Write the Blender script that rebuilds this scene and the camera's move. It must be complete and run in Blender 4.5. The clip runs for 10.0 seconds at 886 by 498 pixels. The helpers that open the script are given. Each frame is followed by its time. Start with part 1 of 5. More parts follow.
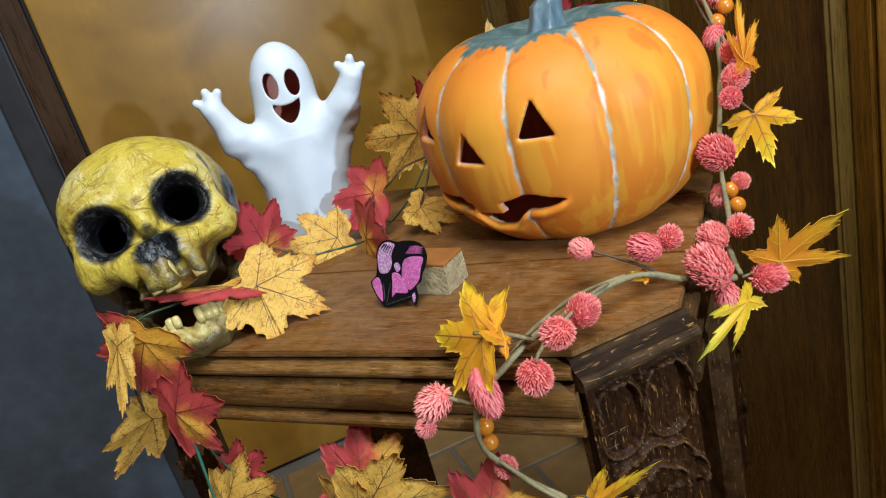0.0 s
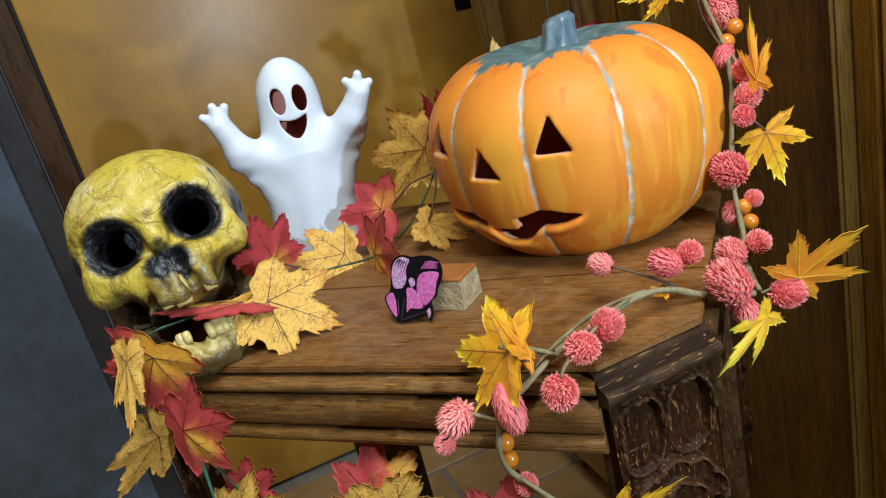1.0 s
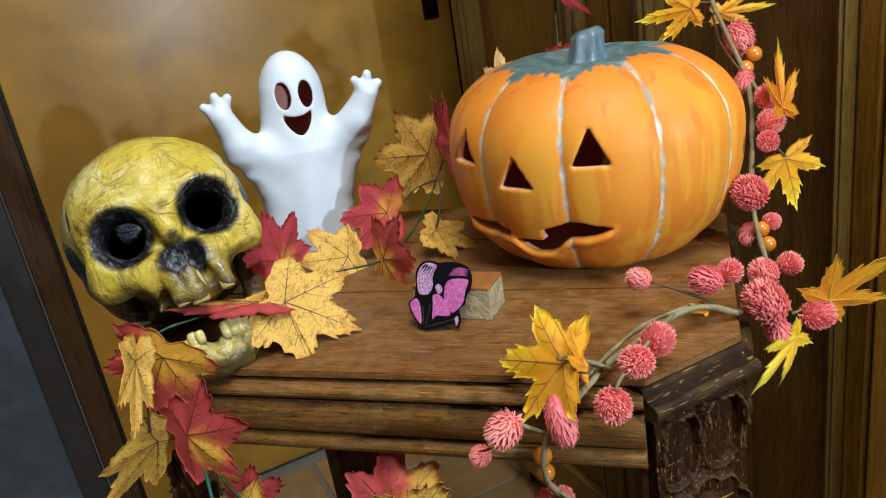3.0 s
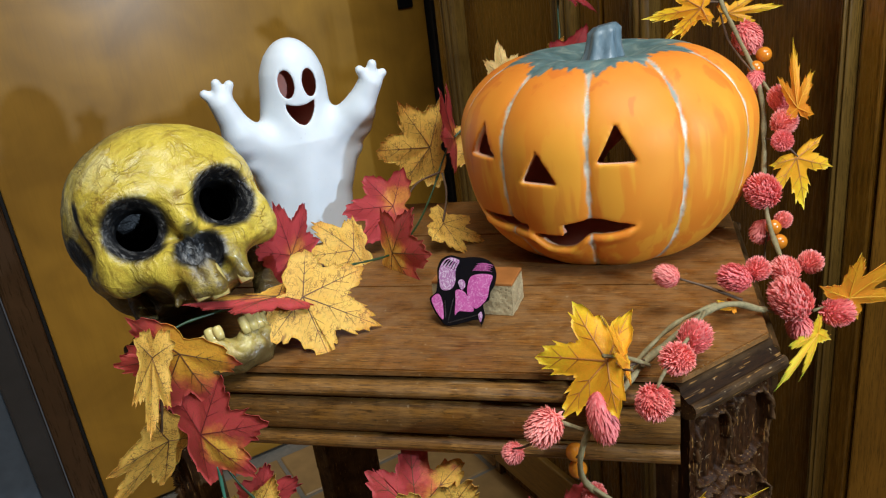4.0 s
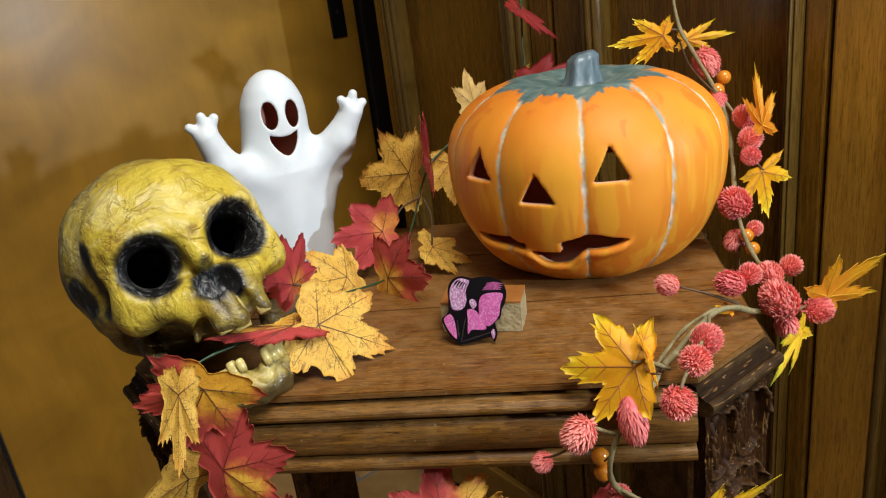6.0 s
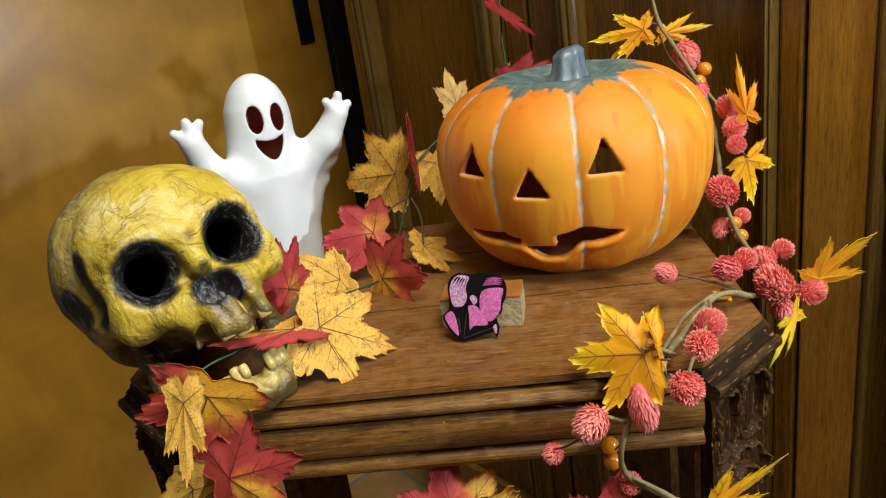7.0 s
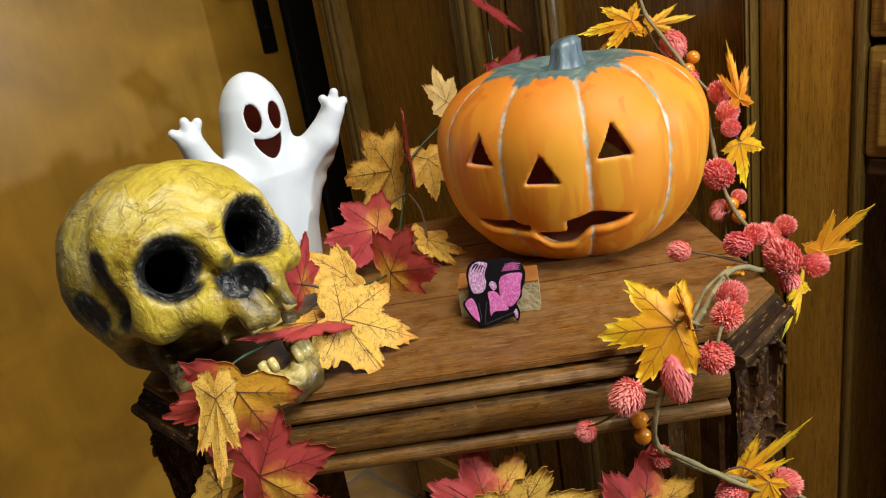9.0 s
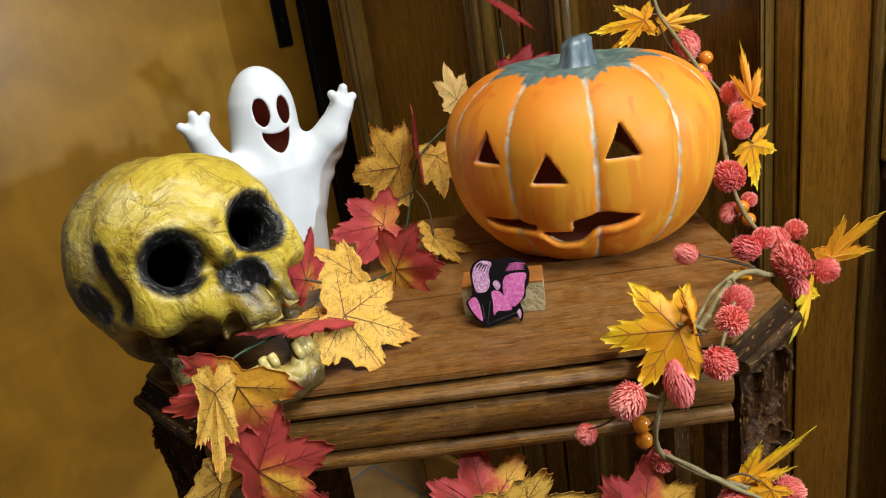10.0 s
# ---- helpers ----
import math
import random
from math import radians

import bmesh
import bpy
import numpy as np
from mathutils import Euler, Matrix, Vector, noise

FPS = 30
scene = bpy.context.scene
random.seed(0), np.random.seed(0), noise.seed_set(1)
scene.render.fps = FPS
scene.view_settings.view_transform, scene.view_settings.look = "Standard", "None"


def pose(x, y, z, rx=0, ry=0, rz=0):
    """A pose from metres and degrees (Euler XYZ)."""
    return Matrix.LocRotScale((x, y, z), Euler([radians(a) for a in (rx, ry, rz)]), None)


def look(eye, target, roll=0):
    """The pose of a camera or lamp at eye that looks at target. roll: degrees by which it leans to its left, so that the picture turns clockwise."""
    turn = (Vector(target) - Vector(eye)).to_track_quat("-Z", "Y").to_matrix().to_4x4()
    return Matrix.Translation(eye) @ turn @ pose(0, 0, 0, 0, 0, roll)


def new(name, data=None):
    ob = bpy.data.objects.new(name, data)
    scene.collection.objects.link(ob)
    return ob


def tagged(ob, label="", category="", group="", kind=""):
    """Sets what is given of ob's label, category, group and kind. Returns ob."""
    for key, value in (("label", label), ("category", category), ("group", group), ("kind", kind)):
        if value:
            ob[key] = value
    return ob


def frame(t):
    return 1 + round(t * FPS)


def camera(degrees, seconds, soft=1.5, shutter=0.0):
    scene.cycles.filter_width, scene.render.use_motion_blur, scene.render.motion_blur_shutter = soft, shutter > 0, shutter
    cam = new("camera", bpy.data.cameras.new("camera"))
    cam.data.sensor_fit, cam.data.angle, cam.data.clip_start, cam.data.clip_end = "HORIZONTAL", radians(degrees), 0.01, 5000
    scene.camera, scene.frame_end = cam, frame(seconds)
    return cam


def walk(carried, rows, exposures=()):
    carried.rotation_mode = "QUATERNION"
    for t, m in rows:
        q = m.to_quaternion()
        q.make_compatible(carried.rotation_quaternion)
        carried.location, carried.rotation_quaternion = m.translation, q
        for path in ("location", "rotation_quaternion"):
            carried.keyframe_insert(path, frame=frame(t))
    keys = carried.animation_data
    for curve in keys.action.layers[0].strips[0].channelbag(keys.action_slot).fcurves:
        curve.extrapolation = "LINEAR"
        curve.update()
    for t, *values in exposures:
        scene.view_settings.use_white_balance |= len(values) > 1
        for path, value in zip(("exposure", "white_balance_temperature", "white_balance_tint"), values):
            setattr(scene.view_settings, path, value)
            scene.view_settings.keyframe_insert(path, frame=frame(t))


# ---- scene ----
cam = camera(61.4, 10.0, 1.2)
METRES, EYE, TURN = 0.33, 0.90, 28.8
ROWS = [
    (0.0, 0.0, 0.0, 0.0, -5.57, -21.67, 14.21),
    (0.5, -0.0368, 0.0029, 0.0056, -6.13, -21.07, 13.93),
    (1.0, -0.0777, 0.0109, 0.004, -6.86, -20.37, 13.43),
    (1.5, -0.1161, 0.0236, -0.002, -7.62, -19.84, 12.7),
    (2.0, -0.1545, 0.0302, 0.0037, -8.76, -19.65, 11.47),
    (2.5, -0.2161, 0.0421, 0.0214, -9.99, -19.82, 10.19),
    (3.0, -0.31, 0.0759, 0.0309, -11.63, -20.47, 8.75),
    (4.5, -0.5269, 0.1485, 0.0659, -17.25, -21.83, 6.4),
    (5.0, -0.5825, 0.1451, 0.0833, -19.26, -21.36, 6.37),
    (5.5, -0.6367, 0.146, 0.0941, -20.85, -20.85, 6.57),
    (7.0, -0.7542, 0.1843, 0.0835, -25.78, -20.6, 8.05),
    (7.5, -0.7892, 0.1961, 0.0763, -27.17, -20.79, 8.55),
    (8.0, -0.8338, 0.2175, 0.0665, -28.65, -20.79, 8.9),
    (8.5, -0.8867, 0.237, 0.0541, -29.67, -20.62, 8.96),
    (9.0, -0.9081, 0.2389, 0.0548, -30.28, -20.26, 8.83),
    (9.5, -0.9123, 0.2396, 0.0522, -30.15, -20.1, 8.57),
    (10.0, -0.8823, 0.2356, 0.0533, -28.83, -20.36, 8.21),
]
walk(cam, [(t, pose(0, 0, EYE, 0, 0, TURN) @ pose(METRES * x, METRES * y, METRES * z, 90 + pitch, roll, yaw)) for t, x, y, z, yaw, pitch, roll in ROWS],
     [(0.0, -0.04, 5250, 10), (3.0, -0.07, 5350, 10), (5.0, -0.07, 5650, 11), (7.5, 0.02, 6250, 12), (10.0, 0.03, 5950, 11)])

FLOOR = -0.135         # height of the tiled floor
TOP = 0.667            # height of the table top
ROOM = pose(0, 0, 0, 0, 0, 44.4)   # the room's walls stand at 44 degrees to the table

# ---- light ----
world = bpy.data.worlds.new("world")
world.use_nodes = True
world.node_tree.nodes["Background"].inputs[0].default_value = (1.0, 0.95, 0.88, 1)
world.node_tree.nodes["Background"].inputs[1].default_value = 0.060
scene.world = world


def lamp(name, kind, place, aim, watts, colour, size):
    data = bpy.data.lights.new(name, kind)
    data.energy, data.color = watts, colour
    if kind == "AREA":
        data.size = size
    else:
        data.shadow_soft_size = size
    # cone and blend picked so the lower right falls off into darkness
    if kind == "SPOT":
        data.spot_size, data.spot_blend = math.radians(104), 0.55
    ob = new(name, data)
    ob.matrix_world = look(place, aim)
    return ob


# one small white lamp right of the camera, coned to dim the low cabinet
lamp("hand_lamp", "SPOT", ROOM @ Vector((0.385, -0.34, 0.96)), ROOM @ Vector((-0.06, 0.55, 1.02)), 23, (0.87, 0.97, 1.0), 0.012)
# unseen soft fill overhead, added for the room's ambient light
lamp("overhead_fill", "AREA", ROOM @ Vector((0.05, -0.25, 2.25)), ROOM @ Vector((0.0, 0.3, 0)), 37, (1.0, 0.94, 0.80), 0.9)


# ---- materials ----
class Nodes:
    """A short way to write node materials."""

    def __init__(self, name, rough=0.5, metal=0.0, coat=0.0, spec=0.5):
        self.m = bpy.data.materials.new(name)
        self.m.use_nodes = True
        self.t = self.m.node_tree
        self.b = self.t.nodes["Principled BSDF"]
        self.b.inputs["Roughness"].default_value = rough
        self.b.inputs["Metallic"].default_value = metal
        self.b.inputs["Coat Weight"].default_value = coat
        self.b.inputs["Coat Roughness"].default_value = 0.15
        self.b.inputs["Specular IOR Level"].default_value = spec

    def link(self, value, socket):
        if isinstance(value, (int, float)):
            socket.default_value = value
        elif isinstance(value, tuple):
            socket.default_value = value if len(value) == len(socket.default_value) else (*value, 1.0)
        else:
            self.t.links.new(value, socket)

    def node(self, kind, ins=(), **props):
        n = self.t.nodes.new(kind)
        if "data_type" in props:
            n.data_type, n.blend_type = props["data_type"], props["blend_type"]
        if "operation" in props:
            n.operation = props["operation"]
        if "use_clamp" in props:
            n.use_clamp = props["use_clamp"]
        if "feature" in props:
            n.feature = props["feature"]
        if "attribute_name" in props:
            n.attribute_name = props["attribute_name"]
        for k, v in dict(ins).items():
            self.link(v, n.inputs[k])
        return n

    def coords(self, scale=(1, 1, 1), kind="Object", turn=(0, 0, 0)):
        c = self.node("ShaderNodeTexCoord").outputs[kind]
        return self.node("ShaderNodeMapping", {"Vector": c, "Scale": scale, "Rotation": turn}).outputs[0]

    def noise(self, vec, scale, detail=4, rough=0.55, twist=0.0):
        return self.node("ShaderNodeTexNoise", {"Vector": vec, "Scale": scale, "Detail": detail, "Roughness": rough, "Distortion": twist}).outputs[0]

    def ramp(self, fac, stops):
        n = self.node("ShaderNodeValToRGB", {"Fac": fac})
        while len(n.color_ramp.elements) < len(stops):
            n.color_ramp.elements.new(0.5)
        for e, (p, c) in zip(n.color_ramp.elements, stops):
            e.position, e.color = p, (*c, 1) if isinstance(c, tuple) else (c, c, c, 1)
        return n.outputs[0]

    def mix(self, fac, a, b, kind="MIX"):
        n = self.node("ShaderNodeMix", data_type="RGBA", blend_type=kind)
        for v, k in ((fac, 0), (a, 6), (b, 7)):
            self.link(v, n.inputs[k])
        return n.outputs[2]

    def math(self, op, a, b=0.0, c=0.0, clamp=False):
        n = self.node("ShaderNodeMath", operation=op, use_clamp=clamp)
        for k, v in enumerate((a, b, c)):
            self.link(v, n.inputs[k])
        return n.outputs[0]

    def attr(self, name):
        return self.node("ShaderNodeAttribute", attribute_name=name).outputs["Fac"]

    def bump(self, height, strength=0.3, dist=0.001):
        n = self.node("ShaderNodeBump", {"Height": height, "Strength": strength, "Distance": dist})
        self.link(n.outputs[0], self.b.inputs["Normal"])

    def done(self, colour, rough=None):
        self.link(colour, self.b.inputs["Base Color"])
        if rough is not None:
            self.link(rough, self.b.inputs["Roughness"])
        return self.m


def plain(name, colour, rough=0.5, metal=0.0, grain=60.0, vary=0.25, bump=0.15, coat=0.0):
    n = Nodes(name, rough, metal, coat)
    v = n.coords()
    a = n.noise(v, grain, 5)
    b = n.noise(v, grain / 9, 3)
    low = tuple(c * (1 - vary) for c in colour)
    high = tuple(min(1, c * (1 + vary)) for c in colour)
    col = n.mix(0.5, n.ramp(a, ((0.3, low), (0.7, high))), n.ramp(b, ((0.3, low), (0.7, high))))
    n.bump(a, bump)
    return n.done(col, n.math("MULTIPLY_ADD", b, 0.2, rough - 0.1))


def wood(name, dark, light, axis="x", rough=0.4, fine=1.0, coat=0.0, worn=0.0, figure=0.5, pores=0.55, coat_rough=0.15):
    """Stained wood, its grain along one axis, with pores and a broad cloudy figure."""
    n = Nodes(name, rough, 0.0, coat)
    n.b.inputs["Coat Roughness"].default_value = coat_rough
    s = {"x": (1, 16, 16), "y": (16, 1, 16), "z": (16, 16, 1)}[axis]
    v = n.coords(s)
    r = n.node("ShaderNodeObjectInfo").outputs["Random"]
    v = n.node("ShaderNodeVectorMath", {0: v, 1: n.node("ShaderNodeCombineXYZ", {0: r, 1: r, 2: r}).outputs[0]}, operation="ADD").outputs[0]
    g = n.noise(v, 9 * fine, 6, 0.62, 0.4)
    p = n.noise(v, 38 * fine, 5, 0.7)
    broad = n.noise(n.coords(), 7, 3, 0.5, 0.6)
    mid = tuple((a + b) / 2 for a, b in zip(dark, light))
    c1 = n.ramp(g, ((0.32, dark), (0.5, mid), (0.68, light)))
    c2 = n.ramp(broad, ((0.3, tuple(a * 0.75 for a in mid)), (0.7, tuple(min(1, a * 1.2) for a in light))))
    col = n.mix(1 - figure, c1, c2)
    col = n.mix(n.ramp(p, ((0.40, pores), (0.48, 0.0))), col, tuple(a * 0.35 for a in dark))
    if worn:
        w = n.noise(n.coords(), 34, 6, 0.7)
        col = n.mix(n.ramp(w, ((0.62, 0.0), (0.74, worn))), col, (0.40, 0.200, 0.050))
    if worn:
        edge = n.ramp(n.node("ShaderNodeNewGeometry").outputs["Pointiness"], ((0.53, 0.0), (0.60, worn * 1.6)))
        col = n.mix(n.math("MULTIPLY", edge, n.ramp(n.noise(n.coords(), 60, 4), ((0.35, 0.2), (0.6, 1.0)))), col, (0.30, 0.175, 0.070))
        for k, turn in enumerate((0.4, -0.9, 1.9)):
            sc = n.noise(n.coords((3, 90, 90), turn=(0, 0, turn)), 5.0 + k, 2, 0.5)
            line = n.math("MULTIPLY", n.ramp(sc, ((0.70, 0.0), (0.73, 0.55))), n.ramp(n.noise(n.coords(), 14 + 5 * k, 2), ((0.5, 0.0), (0.6, 1.0))))
            col = n.mix(line, col, (0.34, 0.22, 0.11))
        fleck = n.noise(n.coords(tuple(a * 0.35 + 0.2 for a in s)), 120, 2, 0.5)
        col = n.mix(n.ramp(fleck, ((0.64, 0.0), (0.70, 0.45))), col, (0.46, 0.235, 0.060))
        col = n.mix(n.ramp(fleck, ((0.28, 0.6), (0.35, 0.0))), col, tuple(a * 0.3 for a in dark))
        speck = n.ramp(n.noise(n.coords(), 260, 2), ((0.70, 0.0), (0.74, 0.5)))
        col = n.mix(speck, col, (0.36, 0.25, 0.13))
    n.bump(n.mix(0.5, g, p), 0.3, 0.0009)
    return n.done(col, n.math("MULTIPLY_ADD", p, 0.3, rough - 0.15))


table_wood = wood("table_top_wood", (0.056, 0.017, 0.0025), (0.280, 0.106, 0.011), "x", 0.46, 2.6, 0.0, 0.26, 0.72, 0.85)
rail_wood = wood("table_rail_wood", (0.036, 0.012, 0.002), (0.285, 0.122, 0.014), "x", 0.42, 2.4, 0.0, 0.22, 0.85, 0.85)
# the rails' wood again, darkened in colour for the table's shaded ends
shaded_side_wood = wood("table_shaded_side_wood", (0.014, 0.006, 0.0015), (0.050, 0.022, 0.005), "y", 0.46, 2.2, 0.0, 0.08, 0.8)
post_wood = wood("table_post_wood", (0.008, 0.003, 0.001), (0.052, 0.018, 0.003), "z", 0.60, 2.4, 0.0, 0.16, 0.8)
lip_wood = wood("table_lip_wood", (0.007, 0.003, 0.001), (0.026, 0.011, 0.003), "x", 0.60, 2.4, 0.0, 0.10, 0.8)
for dull, level in ((post_wood, 0.14), (lip_wood, 0.12), (table_wood, 0.22), (rail_wood, 0.25), (shaded_side_wood, 0.12)):
    dull.node_tree.nodes["Principled BSDF"].inputs["Specular IOR Level"].default_value = level
door_wood = wood("door_wood", (0.360, 0.175, 0.010), (0.490, 0.260, 0.020), "z", 0.50, 0.35, 0.6, 0.0, 0.22, 0.06, 0.28)
frame_wood = wood("door_frame_wood", (0.050, 0.025, 0.011), (0.095, 0.048, 0.020), "z", 0.3, 0.5, 0.0, 0.0, 0.4)
cabinet_wood = wood("cabinet_wood", (0.064, 0.027, 0.002), (0.180, 0.080, 0.005), "z", 0.26, 0.9, 0.4, 0.0, 0.6)
stile_wood = wood("stile_wood", (0.200, 0.092, 0.008), (0.400, 0.195, 0.018), "z", 0.34, 1.6, 0.2, 0.0, 0.6)
drawer_wood = wood("drawer_wood", (0.190, 0.098, 0.015), (0.350, 0.190, 0.030), "y", 0.36, 0.9, 0.1, 0.0, 0.6)
moulding_wood = wood("moulding_wood", (0.060, 0.031, 0.006), (0.130, 0.072, 0.012), "z", 0.20, 1.2, 0.4, 0.0, 0.7)
architrave_paint = plain("architrave_paint", (0.045, 0.044, 0.046), 0.42, 0, 40, 0.2, 0.25)
wall_paint = plain("dark_wall_paint", (0.088, 0.112, 0.145), 0.55, 0, 30, 0.3, 0.7)
plaster = plain("plaster", (0.55, 0.50, 0.43), 0.8, 0, 20, 0.08, 0.3)
black_metal = plain("black_metal", (0.012, 0.012, 0.013), 0.45, 0.6, 80, 0.3, 0.2)
black_gap = plain("matt_black", (0.010, 0.009, 0.009), 0.7, 0, 50, 0.3, 0.2)
tile_clay = plain("tile_clay", (0.38, 0.235, 0.085), 0.42, 0, 26, 0.28, 0.4)
grout = plain("grout", (0.24, 0.215, 0.17), 0.85, 0, 120, 0.2, 0.5)


# ---- building helpers ----
def part(name, bm, material, parent=None, label="", smooth=False, m=None):
    """Links a bmesh as one mesh object, under a thing or a part."""
    me = bpy.data.meshes.new(name)
    bm.to_mesh(me)
    bm.free()
    return part_mesh(name, me, material, parent, label, smooth, m)


def part_mesh(name, me, material, parent=None, label="", smooth=False, m=None):
    for mat in material if isinstance(material, (list, tuple)) else (material,):
        me.materials.append(mat)
    if smooth:
        me.polygons.foreach_set("use_smooth", [True] * len(me.polygons))
    ob = new(name, me)
    if m is not None:
        ob.matrix_world = m
    if parent is not None:
        ob.parent = parent
    if label:
        tagged(ob, label)
    return ob


def thing(name, label, category, m=None, group="", kind=""):
    ob = new(name)
    if m is not None:
        ob.matrix_world = m
    return tagged(ob, label, category, group, kind)


def block(x0, x1, y0, y1, z0, z1, bevel=0.002, bm=None, seg=2):
    bm = bm or bmesh.new()
    r = bmesh.ops.create_cube(bm, size=1, matrix=Matrix.LocRotScale(((x0 + x1) / 2, (y0 + y1) / 2, (z0 + z1) / 2), None, (x1 - x0, y1 - y0, z1 - z0)))
    if bevel:
        edges = list({e for v in r["verts"] for e in v.link_edges})
        bmesh.ops.bevel(bm, geom=edges, offset=bevel, segments=seg, affect="EDGES", profile=0.5)
    return bm


def bar(name, parent, material, box, bevel=0.002, label=""):
    return part(name, block(*box, bevel), material, parent, label)


def extrude_profile(profile, along, lo, hi):
    """A moulding: a closed profile of (a, b) swept in a straight line along axis 0, 1 or 2."""
    bm = bmesh.new()
    ends = []
    for s in (lo, hi):
        ring = []
        for a, b in profile:
            p = [a, b]
            p.insert(along, s)
            ring.append(bm.verts.new(p))
        ends.append(ring)
    n = len(profile)
    for i in range(n):
        bm.faces.new((ends[0][i], ends[0][(i + 1) % n], ends[1][(i + 1) % n], ends[1][i]))
    bm.faces.new(ends[0][::-1])
    bm.faces.new(ends[1])
    bmesh.ops.recalc_face_normals(bm, faces=bm.faces[:])
    return bm


def surface(f, lo, hi, h):
    """A mesh of the surface f = 0 in a box, by surface nets; f takes three arrays and is negative inside."""
    ax = [np.arange(a, b + h, h, dtype=np.float32) for a, b in zip(lo, hi)]
    g = np.meshgrid(*ax, indexing="ij")
    v = f(*g).astype(np.float32)
    ins = v < 0
    shape = tuple(n - 1 for n in v.shape)
    count = np.zeros(shape, np.float32)
    acc = np.zeros((3, *shape), np.float32)
    corner = lambda a, o: a[o[0]:o[0] + shape[0], o[1]:o[1] + shape[1], o[2]:o[2] + shape[2]]
    for axis in range(3):
        others = [k for k in range(3) if k != axis]
        for p in (0, 1):
            for q in (0, 1):
                o = [0, 0, 0]
                o[others[0]], o[others[1]] = p, q
                e = list(o)
                e[axis] = 1
                va, vb = corner(v, o), corner(v, e)
                cross = (va < 0) != (vb < 0)
                s = np.where(cross, va / np.where(cross, va - vb, 1), 0)
                count += cross
                for k in range(3):
                    acc[k] += np.where(cross, (s if k == axis else o[k]), 0)
    cells = count > 0
    index = np.full(shape, -1, np.int64)
    index[cells] = np.arange(cells.sum())
    ijk = np.argwhere(cells)
    verts = np.stack([ax[k][0] + h * (ijk[:, k] + acc[k][cells] / count[cells]) for k in range(3)], 1)
    quads = []
    for axis in range(3):
        b, c = (axis + 1) % 3, (axis + 2) % 3
        lo_, hi_ = [slice(None)] * 3, [slice(None)] * 3
        lo_[axis], hi_[axis] = slice(0, -1), slice(1, None)
        i0, i1 = ins[tuple(lo_)], ins[tuple(hi_)]
        edge = np.argwhere(i0 != i1)
        keep = (edge[:, b] > 0) & (edge[:, c] > 0) & (edge[:, b] < shape[b]) & (edge[:, c] < shape[c])
        edge = edge[keep]
        at = []
        for db, dc in ((1, 1), (0, 1), (0, 0), (1, 0)):
            q = edge.copy()
            q[:, b] -= db
            q[:, c] -= dc
            at.append(index[q[:, 0], q[:, 1], q[:, 2]])
        at = np.stack(at, 1)
        flip = ~i0[edge[:, 0], edge[:, 1], edge[:, 2]]
        at[flip] = at[flip][:, ::-1]
        quads.append(at)
    quads = np.concatenate(quads)
    quads = quads[(quads >= 0).all(1)]
    me = bpy.data.meshes.new("surface")
    me.vertices.add(len(verts))
    me.vertices.foreach_set("co", verts.astype(np.float32).ravel())
    me.loops.add(len(quads) * 4)
    me.loops.foreach_set("vertex_index", quads.ravel().astype(np.int32))
    me.polygons.add(len(quads))
    me.polygons.foreach_set("loop_start", np.arange(0, len(quads) * 4, 4, dtype=np.int32))
    me.update(calc_edges=True)
    me.validate()
    return me, verts


def paint(me, name, values):
    me.attributes.new(name, "FLOAT", "POINT").data.foreach_set("value", np.ascontiguousarray(values, np.float32))


def smin(a, b, k):
    """Two forms flowing into one another over the length k."""
    h = np.clip(0.5 + 0.5 * (b - a) / k, 0, 1)
    return b + (a - b) * h - k * h * (1 - h)


def smax(a, b, k):
    return -smin(-a, -b, k)


def ell(x, y, z, c, r):
    """About the distance to an ellipsoid."""
    px, py, pz = (x - c[0]) / r[0], (y - c[1]) / r[1], (z - c[2]) / r[2]
    k0 = np.sqrt(px * px + py * py + pz * pz)
    k1 = np.sqrt((px / r[0]) ** 2 + (py / r[1]) ** 2 + (pz / r[2]) ** 2)
    return k0 * (k0 - 1) / np.maximum(k1, 1e-6)


def rod(x, y, z, a, b, ra, rb=None):
    """The distance to a rod from a to b with round ends."""
    rb = ra if rb is None else rb
    a, b = np.array(a), np.array(b)
    d = b - a
    t = np.clip(((x - a[0]) * d[0] + (y - a[1]) * d[1] + (z - a[2]) * d[2]) / (d @ d), 0, 1)
    return np.sqrt((x - a[0] - t * d[0]) ** 2 + (y - a[1] - t * d[1]) ** 2 + (z - a[2] - t * d[2]) ** 2) - (ra + (rb - ra) * t)


def waves(x, y, z, scale, seed=0.0):
    """Cheap smooth unevenness between -1 and 1."""
    a, b, c = x * scale + seed, y * scale + 1.7 * seed, z * scale - seed
    return (np.sin(a + 1.3 * np.sin(b * 0.9 + 0.5)) + np.sin(b + 1.1 * np.sin(c * 1.1 + 2.0)) + np.sin(c + 1.2 * np.sin(a * 0.8 + 4.0))) / 3


# ---- room ----
def room_part(name, box, material, label="", parent=None, bevel=0.003):
    ob = part(name, block(*box, bevel), material, None)
    ob.matrix_world = ROOM
    if parent is not None:
        ob.parent = parent
        ob.matrix_parent_inverse = parent.matrix_world.inverted()
    if label:
        tagged(ob, label, kind="structure" if parent is None else "")
    return ob


WALL_Y, CAB_X = 1.63, 0.52     # the door's wall and the cabinet's front, in the room's own axes

